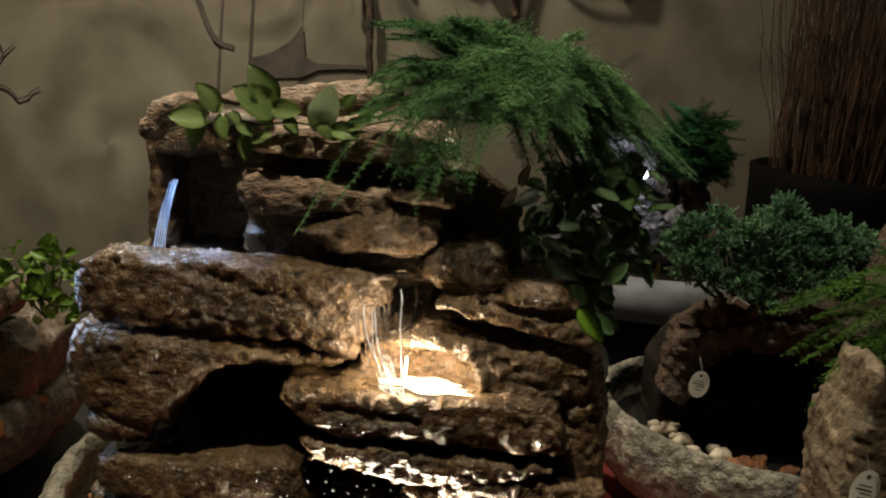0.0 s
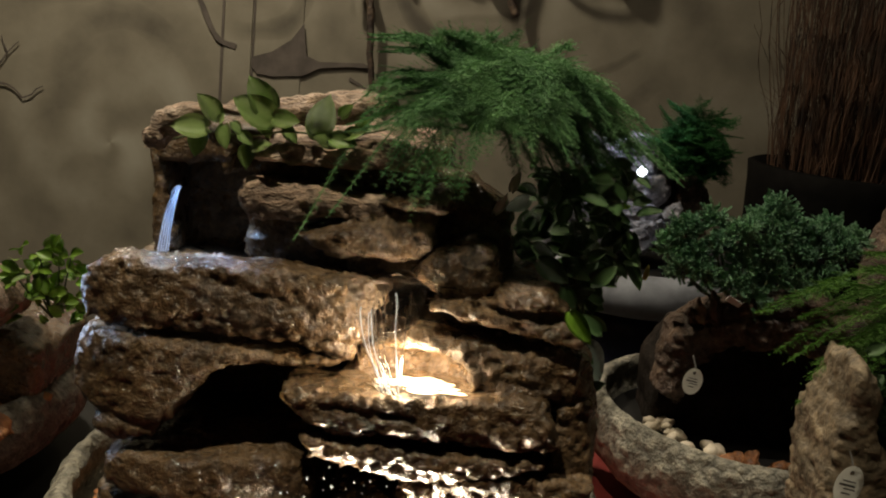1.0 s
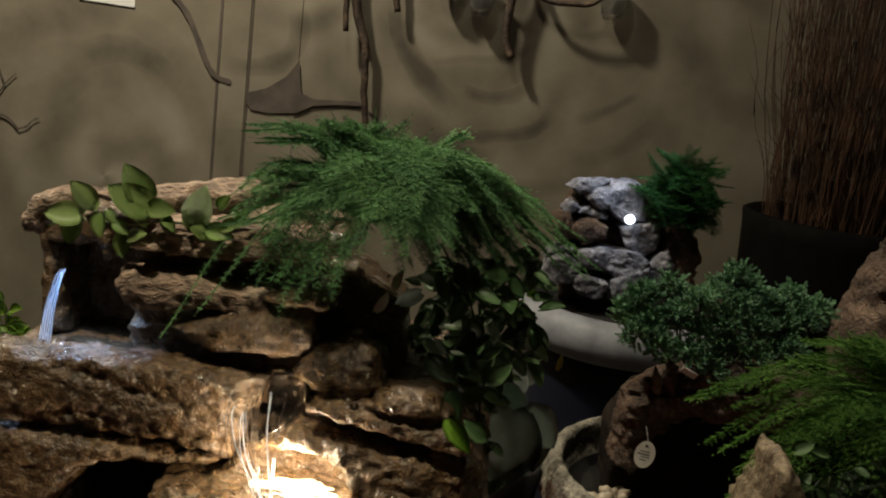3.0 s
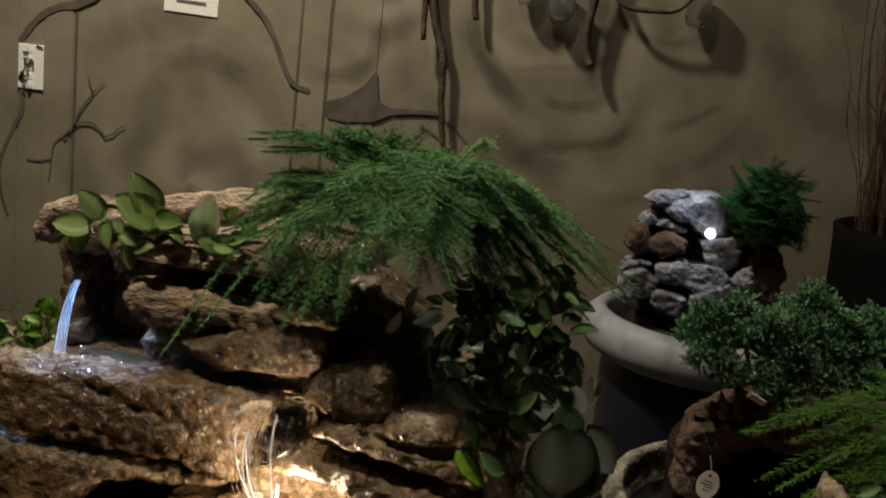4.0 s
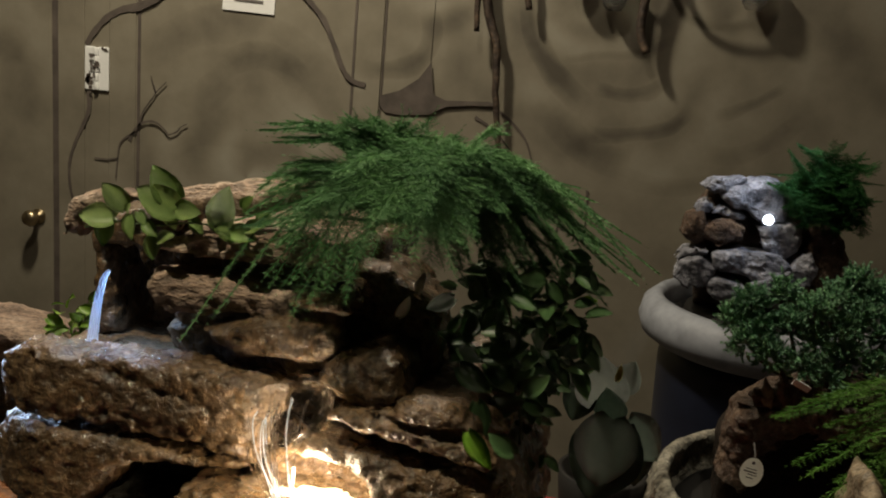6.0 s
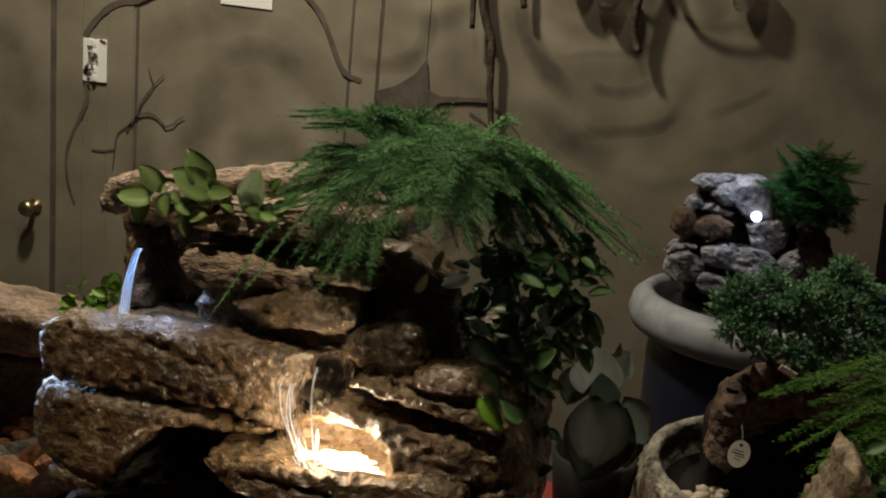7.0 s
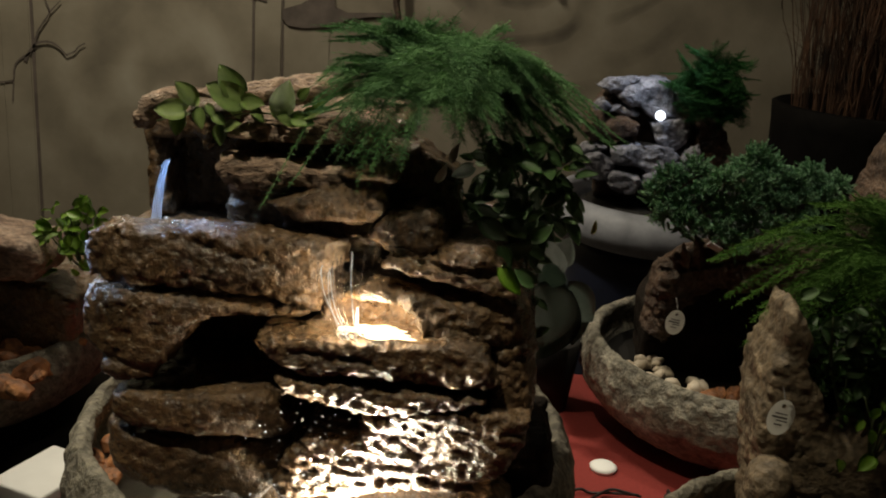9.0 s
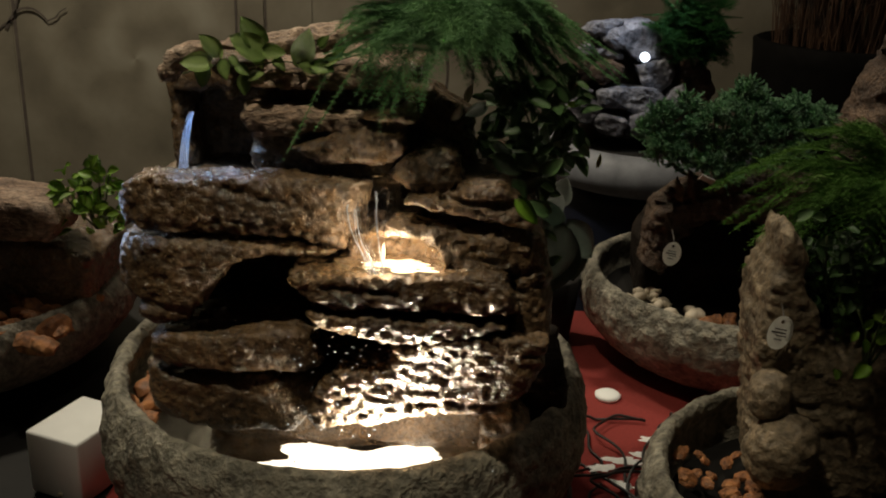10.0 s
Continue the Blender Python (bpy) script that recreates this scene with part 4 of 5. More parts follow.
def scatter(name, meshes, n, centre, spread, z, label, category, group, seed, lo=0.7, hi=1.25):
    r = random.Random(seed)
    for k in range(n):
        ob = new(name, r.choice(meshes))
        x, y = centre[0] + r.uniform(-1, 1) * spread[0], centre[1] + r.uniform(-1, 1) * spread[1]
        s = r.uniform(lo, hi)
        ob.matrix_basis = pose(x, y, z + r.uniform(-0.004, 0.004), r.uniform(-35, 35), r.uniform(-35, 35), r.uniform(0, 360)) @ Matrix.Scale(s, 4)
        tagged(ob, label, category, group)


def soil(x, y, r, z, name="soil"):
    tagged(part(name, lathe([(r, z), (r * 0.6, z + 0.003), (0, z + 0.004), ], 40, (x, y, 0), 0.02), BLACKPOT), "dark damp soil filling a bowl", "soil", kind="stuff")


soil(0.354, 0.975, 0.150, 0.728)
soil(0.36, 0.545, 0.145, 0.722)
soil(-0.515, 0.865, 0.172, 0.728)
soil(-0.455, 0.43, 0.146, 0.715)
scatter("pebble", STONES, 20, (0.248, 0.928), (0.022, 0.032), 0.742, "smooth beige river pebble in a bowl", "pebble", "pebbles in the bowl", 1)
scatter("pebble", STONES, 9, (0.278, 0.895), (0.026, 0.018), 0.740, "smooth beige river pebble in a bowl", "pebble", "pebbles in the bowl", 2)
scatter("bark_chip", CHIPS, 18, (0.325, 0.872), (0.040, 0.022), 0.738, "orange brown bark chip lying in a bowl", "bark chip", "bark chips", 3)
scatter("bark_chip", CHIPS, 60, (0.262, 0.545), (0.032, 0.075), 0.740, "orange brown bark chip lying in a bowl", "bark chip", "bark chips", 4, 0.45, 0.9)
scatter("bark_chip", CHIPS, 34, (-0.375, 0.785), (0.042, 0.06), 0.750, "orange brown bark chip lying in a bowl", "bark chip", "bark chips", 5, 0.8, 1.6)
scatter("bark_chip", CHIPS, 22, (-0.183, 0.585), (0.014, 0.055), 0.785, "orange brown bark chip inside the fountain's bowl", "bark chip", "bark chips", 6, 0.8, 1.5)
scatter("bark_chip", CHIPS, 12, (-0.36, 0.46), (0.04, 0.05), 0.722, "orange brown bark chip lying in a bowl", "bark chip", "bark chips", 7)
scatter("pebble", STONES, 10, (-0.31, 0.66), (0.03, 0.05), TABLE + 0.006, "smooth pebble lying on the table", "pebble", "pebbles on the table", 8)

# ---- tags, box, cables ----


def tag(at, way, label):
    """An oval tag with a hole, hung on its rock."""
    t = thing("oval_tag", at, label, "tag", "oval tags")
    bm = bmesh.new()
    outer = [bm.verts.new((0.0098 * math.cos(6.2832 * i / 40), 0, 0.0132 * math.sin(6.2832 * i / 40))) for i in range(40)]
    inner = [bm.verts.new((0.0015 * math.cos(6.2832 * i / 40), 0, 0.0085 + 0.0015 * math.sin(6.2832 * i / 40))) for i in range(40)]
    for i in range(40):
        j = (i + 1) % 40
        bm.faces.new((outer[i], outer[j], inner[j], inner[i]))
    bmesh.ops.solidify(bm, geom=bm.faces[:], thickness=0.0007)
    part("disc", bm, TAGM, t, smooth=False)
    bm = bmesh.new()
    for bx, bz, bw, bh in ((-0.0005, 0.0030, 0.0090, 0.0008), (-0.0012, 0.0004, 0.0110, 0.0012), (0.0008, -0.0022, 0.0080, 0.0008), (-0.0010, -0.0050, 0.0060, 0.0008)):
        bmesh.ops.create_cube(bm, size=1, matrix=Matrix.LocRotScale((bx, -0.0006, bz), Euler((0, 0.12, 0)), (bw, 0.0006, bh)))
    part("marks", bm, INK, t, "worn dark marks", smooth=False)
    bm = bmesh.new()
    tube(bm, smooth_line([(0, 0.0005, 0.0085), (0.001, 0.004, 0.014), (0.0, 0.012, 0.022)], 8), 0.0005, 0.0005, 5)
    part("string", bm, INK, t)
    t.matrix_basis = pose(*at, *way)
    return t


tag((0.261, 0.880, 0.817), (0, 4, 8), "small white oval paper tag on the rock arch")
tag((0.280, 0.562, 0.875), (0, 6, 12), "small tan oval paper tag on the stump")
lab = part("plant_label", box_bm(-0.008, 0.008, -0.0004, 0.0004, -0.003, 0.003), WHITE, smooth=False)
lab.matrix_basis = pose(0.292, 0.900, 0.893, 20, 25, 10)
tagged(lab, "small white plastic plant label among the fern", "plant label")

carton = thing("white_box", (0, 0, 0), "plain white box standing beside the bowl", "box")
part("body", box_bm(0.0, 0.056, 0.0, 0.070, 0.0, 0.06, 0.0025), WHITE, carton)
carton.matrix_basis = pose(-0.315, 0.620, TABLE, 0, 0, -19.3)

rng = random.Random(21)
for k in range(16):
    bm = bmesh.new()
    x, y, turn = rng.uniform(0.17, 0.25), rng.uniform(0.55, 0.74), rng.uniform(0, 6.28)
    pts = []
    for i in range(9):
        pts.append((x, y, TABLE + 0.002 + 0.0035 * rng.random() + 0.006 * (k % 4) * math.sin(math.pi * i / 8)))
        turn += rng.gauss(0, 0.55)
        x, y = min(0.262, max(0.152, x + 0.026 * math.cos(turn))), min(0.80, max(0.52, y + 0.026 * math.sin(turn)))
    tube(bm, smooth_line(pts, 64), 0.0014, 0.0014, 6)
    tagged(part("cable", bm, BLACK), "thin black power cable lying on the table", "cable", "cables on the table")
for cx, cy, rz in ((0.188, 0.625, 24), (0.226, 0.60, -35), (0.236, 0.665, 12)):
    adapter = thing("power_adapter", (0, 0, 0), "black plastic power adapter among the cables", "adapter", "power adapters")
    part("body", box_bm(-0.022, 0.022, -0.015, 0.015, 0.0, 0.016, 0.003), BLACK, adapter)
    part("strain_relief", box_bm(0.0215, 0.032, -0.003, 0.003, 0.005, 0.011, 0.0015), BLACK, adapter)
    adapter.matrix_basis = pose(cx, cy, TABLE, 0, 0, rz)
for cx, cy, rz, w in ((0.205, 0.715, 12, 1.3), (0.232, 0.725, -8, 1.0), (0.183, 0.700, 24, 0.8), (0.245, 0.70, 15, 0.7), (0.225, 0.690, 35, 0.8), (0.250, 0.66, 30, 0.9), (0.236, 0.755, 5, 0.6), (0.20, 0.675, -20, 0.6)):
    ob = part("paper_scrap", patch(0.016 * w, 0.005, (0, 0, 0.001), 24, 0.9, cx * 90, 0.0012), WHITE, smooth=False)
    ob.matrix_basis = pose(cx, cy, TABLE + 0.0075, 5, 6, rz)
    tagged(ob, "small white printed slip on the table", "paper", "paper slips")
plug = part("pale_disc", lathe([(0, 0), (0.013, 0), (0.014, 0.004), (0.011, 0.006), (0, 0.007)], 32, (0, 0, 0)), WHITE)
plug.location = (0.206, 0.852, TABLE)
tagged(plug, "pale round plastic disc lying on the red cloth", "disc")

# ---- plants ----


def fern_tips(tips, copies, seed, jig=0.012):
    r = random.Random(seed)
    out = list(tips)
    for _ in range(copies):
        for x, y, z, up, sp in tips:
            out.append((x + r.gauss(0, jig), y + r.gauss(0, jig * 0.7), z + r.gauss(0, jig * 0.6), up + r.uniform(-0.008, 0.008), sp * r.uniform(0.8, 1.1)))
    return out


# the big fern over the fountain's shoulder: crown, side that falls away, front, loose tips
CROWN = [(-0.015, 0.480, 1.110, 0.012, 0.022), (-0.007, 0.480, 1.114, 0.012, 0.026), (-0.000, 0.490, 1.117, 0.012, 0.026), (0.012, 0.490, 1.120, 0.012, 0.028), (0.022, 0.500, 1.120, 0.01, 0.028), (0.035, 0.500, 1.120, 0.01, 0.028), (0.046, 0.500, 1.115, 0.01, 0.026), (0.056, 0.520, 1.108, 0.012, 0.026), (0.071, 0.530, 1.104, 0.014, 0.026), (0.085, 0.540, 1.098, 0.016, 0.026), (0.095, 0.550, 1.098, 0.018, 0.024)]
FALLING = [(0.107, 0.550, 1.080, 0.02, 0.026), (0.116, 0.560, 1.071, 0.022, 0.024), (0.126, 0.570, 1.059, 0.024, 0.02), (0.135, 0.575, 1.046, 0.026, 0.016), (0.116, 0.560, 1.053, 0.026, 0.026), (0.107, 0.550, 1.042, 0.028, 0.026), (0.122, 0.580, 1.032, 0.028, 0.02), (0.097, 0.530, 1.067, 0.024, 0.03), (0.083, 0.520, 1.078, 0.022, 0.03), (0.080, 0.520, 1.059, 0.026, 0.03), (0.070, 0.500, 1.080, 0.022, 0.03), (0.068, 0.500, 1.056, 0.028, 0.028), (0.088, 0.530, 1.049, 0.028, 0.028), (0.058, 0.490, 1.072, 0.028, 0.028)]
FRONT = [(0.058, 0.447, 1.071, 0.03, 0.02), (0.061, 0.450, 1.087, 0.024, 0.022), (0.049, 0.450, 1.078, 0.028, 0.022), (0.039, 0.452, 1.083, 0.024, 0.024), (0.038, 0.452, 1.067, 0.03, 0.02), (0.026, 0.455, 1.050, 0.036, 0.018), (0.018, 0.455, 1.058, 0.034, 0.02), (0.011, 0.455, 1.045, 0.036, 0.016), (0.002, 0.455, 1.052, 0.034, 0.018), (-0.010, 0.455, 1.052, 0.03, 0.016), (-0.006, 0.460, 1.066, 0.022, 0.024), (-0.016, 0.460, 1.073, 0.014, 0.02), (0.005, 0.460, 1.082, 0.016, 0.026)]
INNER = [(-0.029, 0.465, 1.073, 0.012, 0.016), (0.010, 0.470, 1.100, 0.012, 0.026), (0.028, 0.460, 1.097, 0.014, 0.028), (0.044, 0.470, 1.098, 0.014, 0.028), (0.057, 0.480, 1.095, 0.016, 0.028), (-0.006, 0.475, 1.098, 0.012, 0.026), (-0.016, 0.470, 1.087, 0.012, 0.022), (0.021, 0.455, 1.080, 0.02, 0.026), (0.066, 0.455, 1.078, 0.022, 0.026), (0.051, 0.455, 1.087, 0.018, 0.028), (0.078, 0.470, 1.079, 0.02, 0.028), (0.067, 0.480, 1.090, 0.016, 0.028), (0.082, 0.500, 1.089, 0.016, 0.028)]
LOOSE = [(-0.049, 0.455, 1.017, 0.03, 0.008), (-0.033, 0.455, 1.031, 0.028, 0.01), (0.012, 0.452, 1.042, 0.04, 0.012), (0.028, 0.452, 1.047, 0.042, 0.012), (0.058, 0.445, 1.071, 0.034, 0.014)]
feathery("asparagus_fern", (0.034, 0.515, 1.076), fern_tips(CROWN + FRONT + INNER, 2, 5, 0.007) + fern_tips(FALLING, 7, 8, 0.013) + LOOSE,
    FERN, "feathery green asparagus fern spilling over the fountain's rocks", "fern", 11, needle=0.0034, thick=0.00016, pairs=40, gap=0.00085)
feathery("asparagus_fern", (0.385, 0.640, 0.955), fern_tips([
    (0.258, 0.640, 0.925, 0.035, 0.030), (0.277, 0.625, 0.900, 0.045, 0.034), (0.297, 0.610, 0.892, 0.050, 0.036), (0.267, 0.660, 0.950, 0.030, 0.036), (0.308, 0.600, 0.890, 0.055, 0.036),
    (0.338, 0.590, 0.885, 0.06, 0.04), (0.368, 0.60, 0.89, 0.06, 0.04), (0.312, 0.68, 0.985, 0.02, 0.04), (0.338, 0.65, 1.0, 0.02, 0.04), (0.408, 0.60, 0.93, 0.05, 0.04), (0.428, 0.62, 0.98, 0.03, 0.04)], 3, 6, 0.014),
    FERNR, "bright green asparagus fern hanging over the stump", "fern", 12, needle=0.0055, thick=0.00026, pairs=36, gap=0.0014)
rng = random.Random(77)
mound = []
while len(mound) < 90:
    q = Vector((rng.uniform(-1, 1), rng.uniform(-1, 0.6), rng.uniform(-1, 1)))
    if 0.45 < q.length < 1.0:
        mound.append((0.426 + 0.094 * q.x + 0.02 * max(0.0, -q.z), 1.775 + 0.04 * q.y, 0.948 + 0.088 * q.z, 0.010, 0.036))
feathery("asparagus_fern", (0.436, 1.790, 0.928), mound,
    DARKFERN, "dark green feathery fern behind the stacked stones", "fern", 13, needle=0.0085, thick=0.0005, pairs=26, gap=0.0024, jitter=0.05)

# juniper: many short upright sprigs
juni = thing("juniper_bush", (0.32, 0.965, 0.895), "low blue-green juniper growing on the rock arch", "juniper")
rng = random.Random(31)
for tuft in [(0.245, 0.940, 0.948), (0.273, 0.950, 0.958), (0.298, 0.930, 0.952), (0.329, 0.950, 0.975), (0.314, 0.940, 0.959), (0.350, 0.960, 0.962), (0.369, 0.950, 0.952), (0.393, 0.970, 0.957), (0.280, 0.930, 0.935), (0.325, 0.930, 0.939), (0.359, 0.940, 0.933), (0.255, 0.930, 0.926), (0.303, 0.930, 0.921), (0.404, 0.960, 0.939), (0.236, 0.950, 0.929), (0.340, 0.940, 0.951), (0.381, 0.950, 0.936), (0.422, 0.980, 0.947)] + [(0.267, 0.920, 0.909), (0.294, 0.920, 0.902), (0.329, 0.930, 0.915), (0.316, 0.920, 0.894), (0.356, 0.930, 0.908), (0.388, 0.940, 0.914), (0.246, 0.930, 0.914)]:
    verts, faces = [], []
    mid = Vector(tuft)
    base = Vector((0.32 + 0.4 * (mid.x - 0.32), 0.955, 0.880))
    for s in range(120):
        way = Vector((rng.gauss(0, 0.8), rng.gauss(-0.2, 0.7), rng.gauss(0.45, 0.7))).normalized()
        p = mid + way * rng.uniform(0.001, 0.013)
        d = (way + Vector((rng.gauss(0, 0.3), rng.gauss(0, 0.3), 0.25 + rng.gauss(0, 0.3)))).normalized() * rng.uniform(0.006, 0.013)
        needles(verts, faces, p, d, d.cross(Vector((1, 0.3, 0))).normalized(), 6, 0.0036, 0.0012, rng)
        needles(verts, faces, p, d, d.cross(Vector((0.2, 1, 0))).normalized(), 6, 0.0036, 0.0012, rng)
    arrays("branch", verts, faces, JUNI, juni, smooth=False)
    bm = bmesh.new()
    tube(bm, smooth_line([base, base.lerp(mid, 0.5) + Vector((0, 0, -0.006)), mid], 8), 0.0018, 0.0008, 5)
    part("stem", bm, STEM, juni)
settle(juni)

# fig leaves along the top log
fig = thing("creeping_fig", (-0.08, 0.515, 1.06), "creeping fig with light green leaves on the top log", "fig plant")
FIGLEAF = leaf_kind(FIG, 0.0145, 0.0106, cup=0.25)
for lx, ly, lz, dx, dz, s in ((-0.100, 0.486, 1.062, -1.00, 0.00, 1.24), (-0.095, 0.486, 1.067, -0.64, 0.77, 1.08), (-0.068, 0.488, 1.068, -0.88, 0.48, 1.57), (-0.070, 0.490, 1.072, -0.52, 0.85, 1.45), (-0.068, 0.486, 1.070, 1.00, 0.00, 0.97), (-0.104, 0.486, 1.061, -0.07, -1.00, 0.97), (-0.092, 0.486, 1.064, 0.16, -0.99, 0.84), (-0.088, 0.486, 1.066, 0.64, -0.77, 0.54), (-0.084, 0.485, 1.061, 0.85, -0.53, 0.65), (-0.077, 0.485, 1.054, 0.93, 0.37, 0.74), (-0.081, 0.488, 1.055, 0.08, -1.00, 0.83), (-0.075, 0.490, 1.069, 0.51, -0.86, 0.80)) + ((-0.063, 0.492, 1.065, 0.71, -0.71, 0.68), (-0.046, 0.486, 1.065, 0.29, 0.96, 1.44), (-0.047, 0.488, 1.062, -0.49, 0.87, 0.71), (-0.035, 0.486, 1.061, -0.97, 0.22, 0.92), (-0.032, 0.484, 1.065, 0.93, 0.37, 0.74), (-0.039, 0.484, 1.063, 1.00, -0.07, 0.97), (-0.026, 0.486, 1.068, 0.60, 0.80, 0.69), (-0.035, 0.486, 1.074, 0.65, 0.76, 0.64), (-0.095, 0.487, 1.065, 0.51, 0.86, 0.40)):
    leaf(FIGLEAF, fig, (lx, ly, lz), (dx, -0.25, dz), (0.35 * math.sin(lx * 900), -1.0, 0.45 + 0.3 * math.sin(lx * 1700)), s)
bm = bmesh.new()
tube(bm, smooth_line([(-0.118, 0.489, 1.054), (-0.10, 0.487, 1.060), (-0.08, 0.487, 1.060), (-0.06, 0.487, 1.064), (-0.035, 0.487, 1.064), (-0.01, 0.495, 1.07)], 24), 0.0006, 0.0005, 5)
part("stem", bm, STEM, fig)
settle(fig)

# dark small-leaved climber beside the fountain
ivy = thing("climbing_fig", (0.095, 0.53, 0.93), "dark green small-leaved climber hanging beside the fountain", "fig plant")
IVYLEAF = leaf_kind(IVY, 0.0135, 0.0085, cup=0.2)
rng = random.Random(41)
for k in range(190):
    x = rng.uniform(0.060, 0.125)
    z = rng.uniform(0.985, 1.055) if x > 0.085 else rng.uniform(1.0, 1.05)
    y = 0.505 + rng.uniform(0.0, 0.06) + 0.5 * max(0.0, x - 0.09)
    leaf(IVYLEAF, ivy, (x, y, z), (rng.uniform(-1, 1), -0.3, rng.uniform(-1, 0.6)), (rng.uniform(-0.8, 0.8), -1, rng.uniform(0.2, 1.8)), rng.uniform(0.5, 1.25))
for k in range(45):
    x = rng.uniform(0.080, 0.112)
    leaf(IVYLEAF, ivy, (x, 0.53 + rng.uniform(0, 0.05), rng.uniform(0.93, 1.0)), (rng.uniform(-1, 1), -0.3, rng.uniform(-1, 0.4)), (rng.uniform(-0.5, 0.5), -1, rng.uniform(0.3, 1.6)), rng.uniform(0.6, 1.0))
LIMELEAF = leaf_kind(LIME, 0.0150, 0.0080, cup=0.15)
leaf(LIMELEAF, ivy, (0.085, 0.457, 0.996), (0.65, -0.2, -0.76), (0, -1, 0.2), 1.23, "bright lime green leaf")
leaf(LIMELEAF, ivy, (0.119, 0.580, 1.028), (1, -0.2, 0.1), (0, -1, 0.5), 0.6, "pale young leaf")
for lx, ly, lz, dx, dz, s in ((0.071, 0.500, 1.009, 0.88, -0.47, 1.42), (0.083, 0.505, 1.011, 0.87, -0.49, 1.36), (0.101, 0.510, 0.998, 0.74, 0.68, 1.21), (0.086, 0.512, 0.986, 0.88, 0.47, 1.42), (0.084, 0.480, 1.001, 0.30, -0.95, 1.24), (0.104, 0.470, 0.984, -0.80, 0.60, 1.11), (0.068, 0.510, 1.015, 0.92, -0.38, 0.96), (0.088, 0.520, 1.013, 0.88, 0.47, 1.09)):
    leaf(IVYLEAF, ivy, (lx, ly, lz), (dx, -0.2, dz), (0.3 * math.sin(lx * 700), -1, 0.4), s)
YEL = leaf_kind(YELLOW, 0.010, 0.0042)
leaf(YEL, ivy, (0.143, 0.585, 0.984), (0.15, -0.1, 1), (0.4, -1, 0), 1.0, "withered yellow leaf")
DRYLEAF = leaf_kind(PALE, 0.012, 0.006)
leaf(DRYLEAF, ivy, (0.045, 0.478, 1.036), (0.5, -0.2, 1), (0.5, -1, 0), 1.0, "dry pale leaf")
leaf(DRYLEAF, ivy, (0.052, 0.482, 1.047), (0.3, -0.1, 1), (-0.5, -1, 0), 0.9, "dry pale leaf")
bm = bmesh.new()
tube(bm, smooth_line([(0.10, 0.53, 0.93), (0.10, 0.52, 0.98), (0.092, 0.515, 1.0), (0.09, 0.52, 1.03), (0.07, 0.53, 1.06)], 20), 0.0009, 0.0006, 5)
part("stem", bm, STEM, ivy)
settle(ivy)

# grey-green rosette in a small pot behind the fountain
rosette = thing("broadleaf_plant", (0.137, 0.99, TABLE), "grey-green broad-leaved rosette in a small dark pot", "plant")
part("pot", lathe([(0, 0.0), (0.035, 0.0), (0.045, 0.085), (0.040, 0.085), (0.036, 0.07), (0, 0.07)], 32, (0.137, 0.99, TABLE)), BLACKPOT, rosette)
BROAD = leaf_kind(SUCC, 0.058, 0.054, cup=0.18, n=10)
for lx, ly, lz, dx, dz, s in ((0.132, 0.970, 0.821, -0.26, 0.97, 1.00), (0.140, 0.935, 0.822, -0.11, -0.99, 1.13), (0.146, 0.945, 0.813, -0.26, -0.97, 1.34), (0.154, 0.948, 0.818, 0.72, -0.70, 0.79), (0.110, 0.975, 0.836, -0.24, -0.97, 0.64), (0.141, 0.940, 0.820, -0.29, 0.96, 0.59), (0.151, 0.955, 0.810, 0.31, -0.95, 1.01), (0.142, 0.985, 0.834, 0.37, 0.93, 0.61)):
    leaf(BROAD, rosette, (lx, ly, lz), (dx, -0.25, dz), (0.3 * dx, -1, 0.3), s)
bm = bmesh.new()
tube(bm, smooth_line([(0.137, 0.99, TABLE + 0.07), (0.134, 0.985, 0.77), (0.132, 0.960, 0.81)], 10), 0.004, 0.003, 7)
part("stem", bm, STEM, rosette)
settle(rosette)

# small-leaved plants on the stump and behind the log


def leafy_clump(name, centre, spread, n, size, material, label, seed, up=0.6):
    r = random.Random(seed)
    p = thing(name, (centre[0], centre[1], centre[2] - spread[2]), label, "plant")
    me = leaf_kind(material, size, size * 0.75, cup=0.25, n=5)
    for k in range(n):
        q = [c + s * max(-1.0, min(1.0, r.gauss(0, 0.5))) for c, s in zip(centre, spread)]
        leaf(me, p, q, (r.uniform(-1, 1), r.uniform(-1, 0.3), r.uniform(-0.5, 1)), (r.uniform(-0.5, 0.5), -0.6, up), r.uniform(0.6, 1.2))
    for k in range(6):
        bm = bmesh.new()
        a = Vector((centre[0], centre[1], centre[2] - spread[2]))
        b = Vector(centre) + Vector([r.uniform(-0.7, 0.7) * s for s in spread])
        b.z = centre[2] + spread[2] * r.uniform(0.2, 0.9)
        tube(bm, smooth_line([a, a.lerp(b, 0.5) + Vector((r.uniform(-0.004, 0.004), 0, 0)), b], 8), 0.0012, 0.0006, 5)
        part("stem", bm, STEM, p)
    return settle(p)


leafy_clump("climbing_fig", (0.328, 0.588, 0.912), (0.040, 0.014, 0.042), 150, 0.011, IVY, "dark small-leaved climber on the stump", 51)
leafy_clump("climbing_fig", (0.340, 0.552, 0.880), (0.020, 0.008, 0.026), 12, 0.014, LIME, "bright young leaves of a climber on the stump", 52)
leafy_clump("creeping_fig", (-0.328, 0.835, 0.862), (0.040, 0.03, 0.034), 120, 0.014, LIME, "light green small-leaved plant beside the pale log", 53)

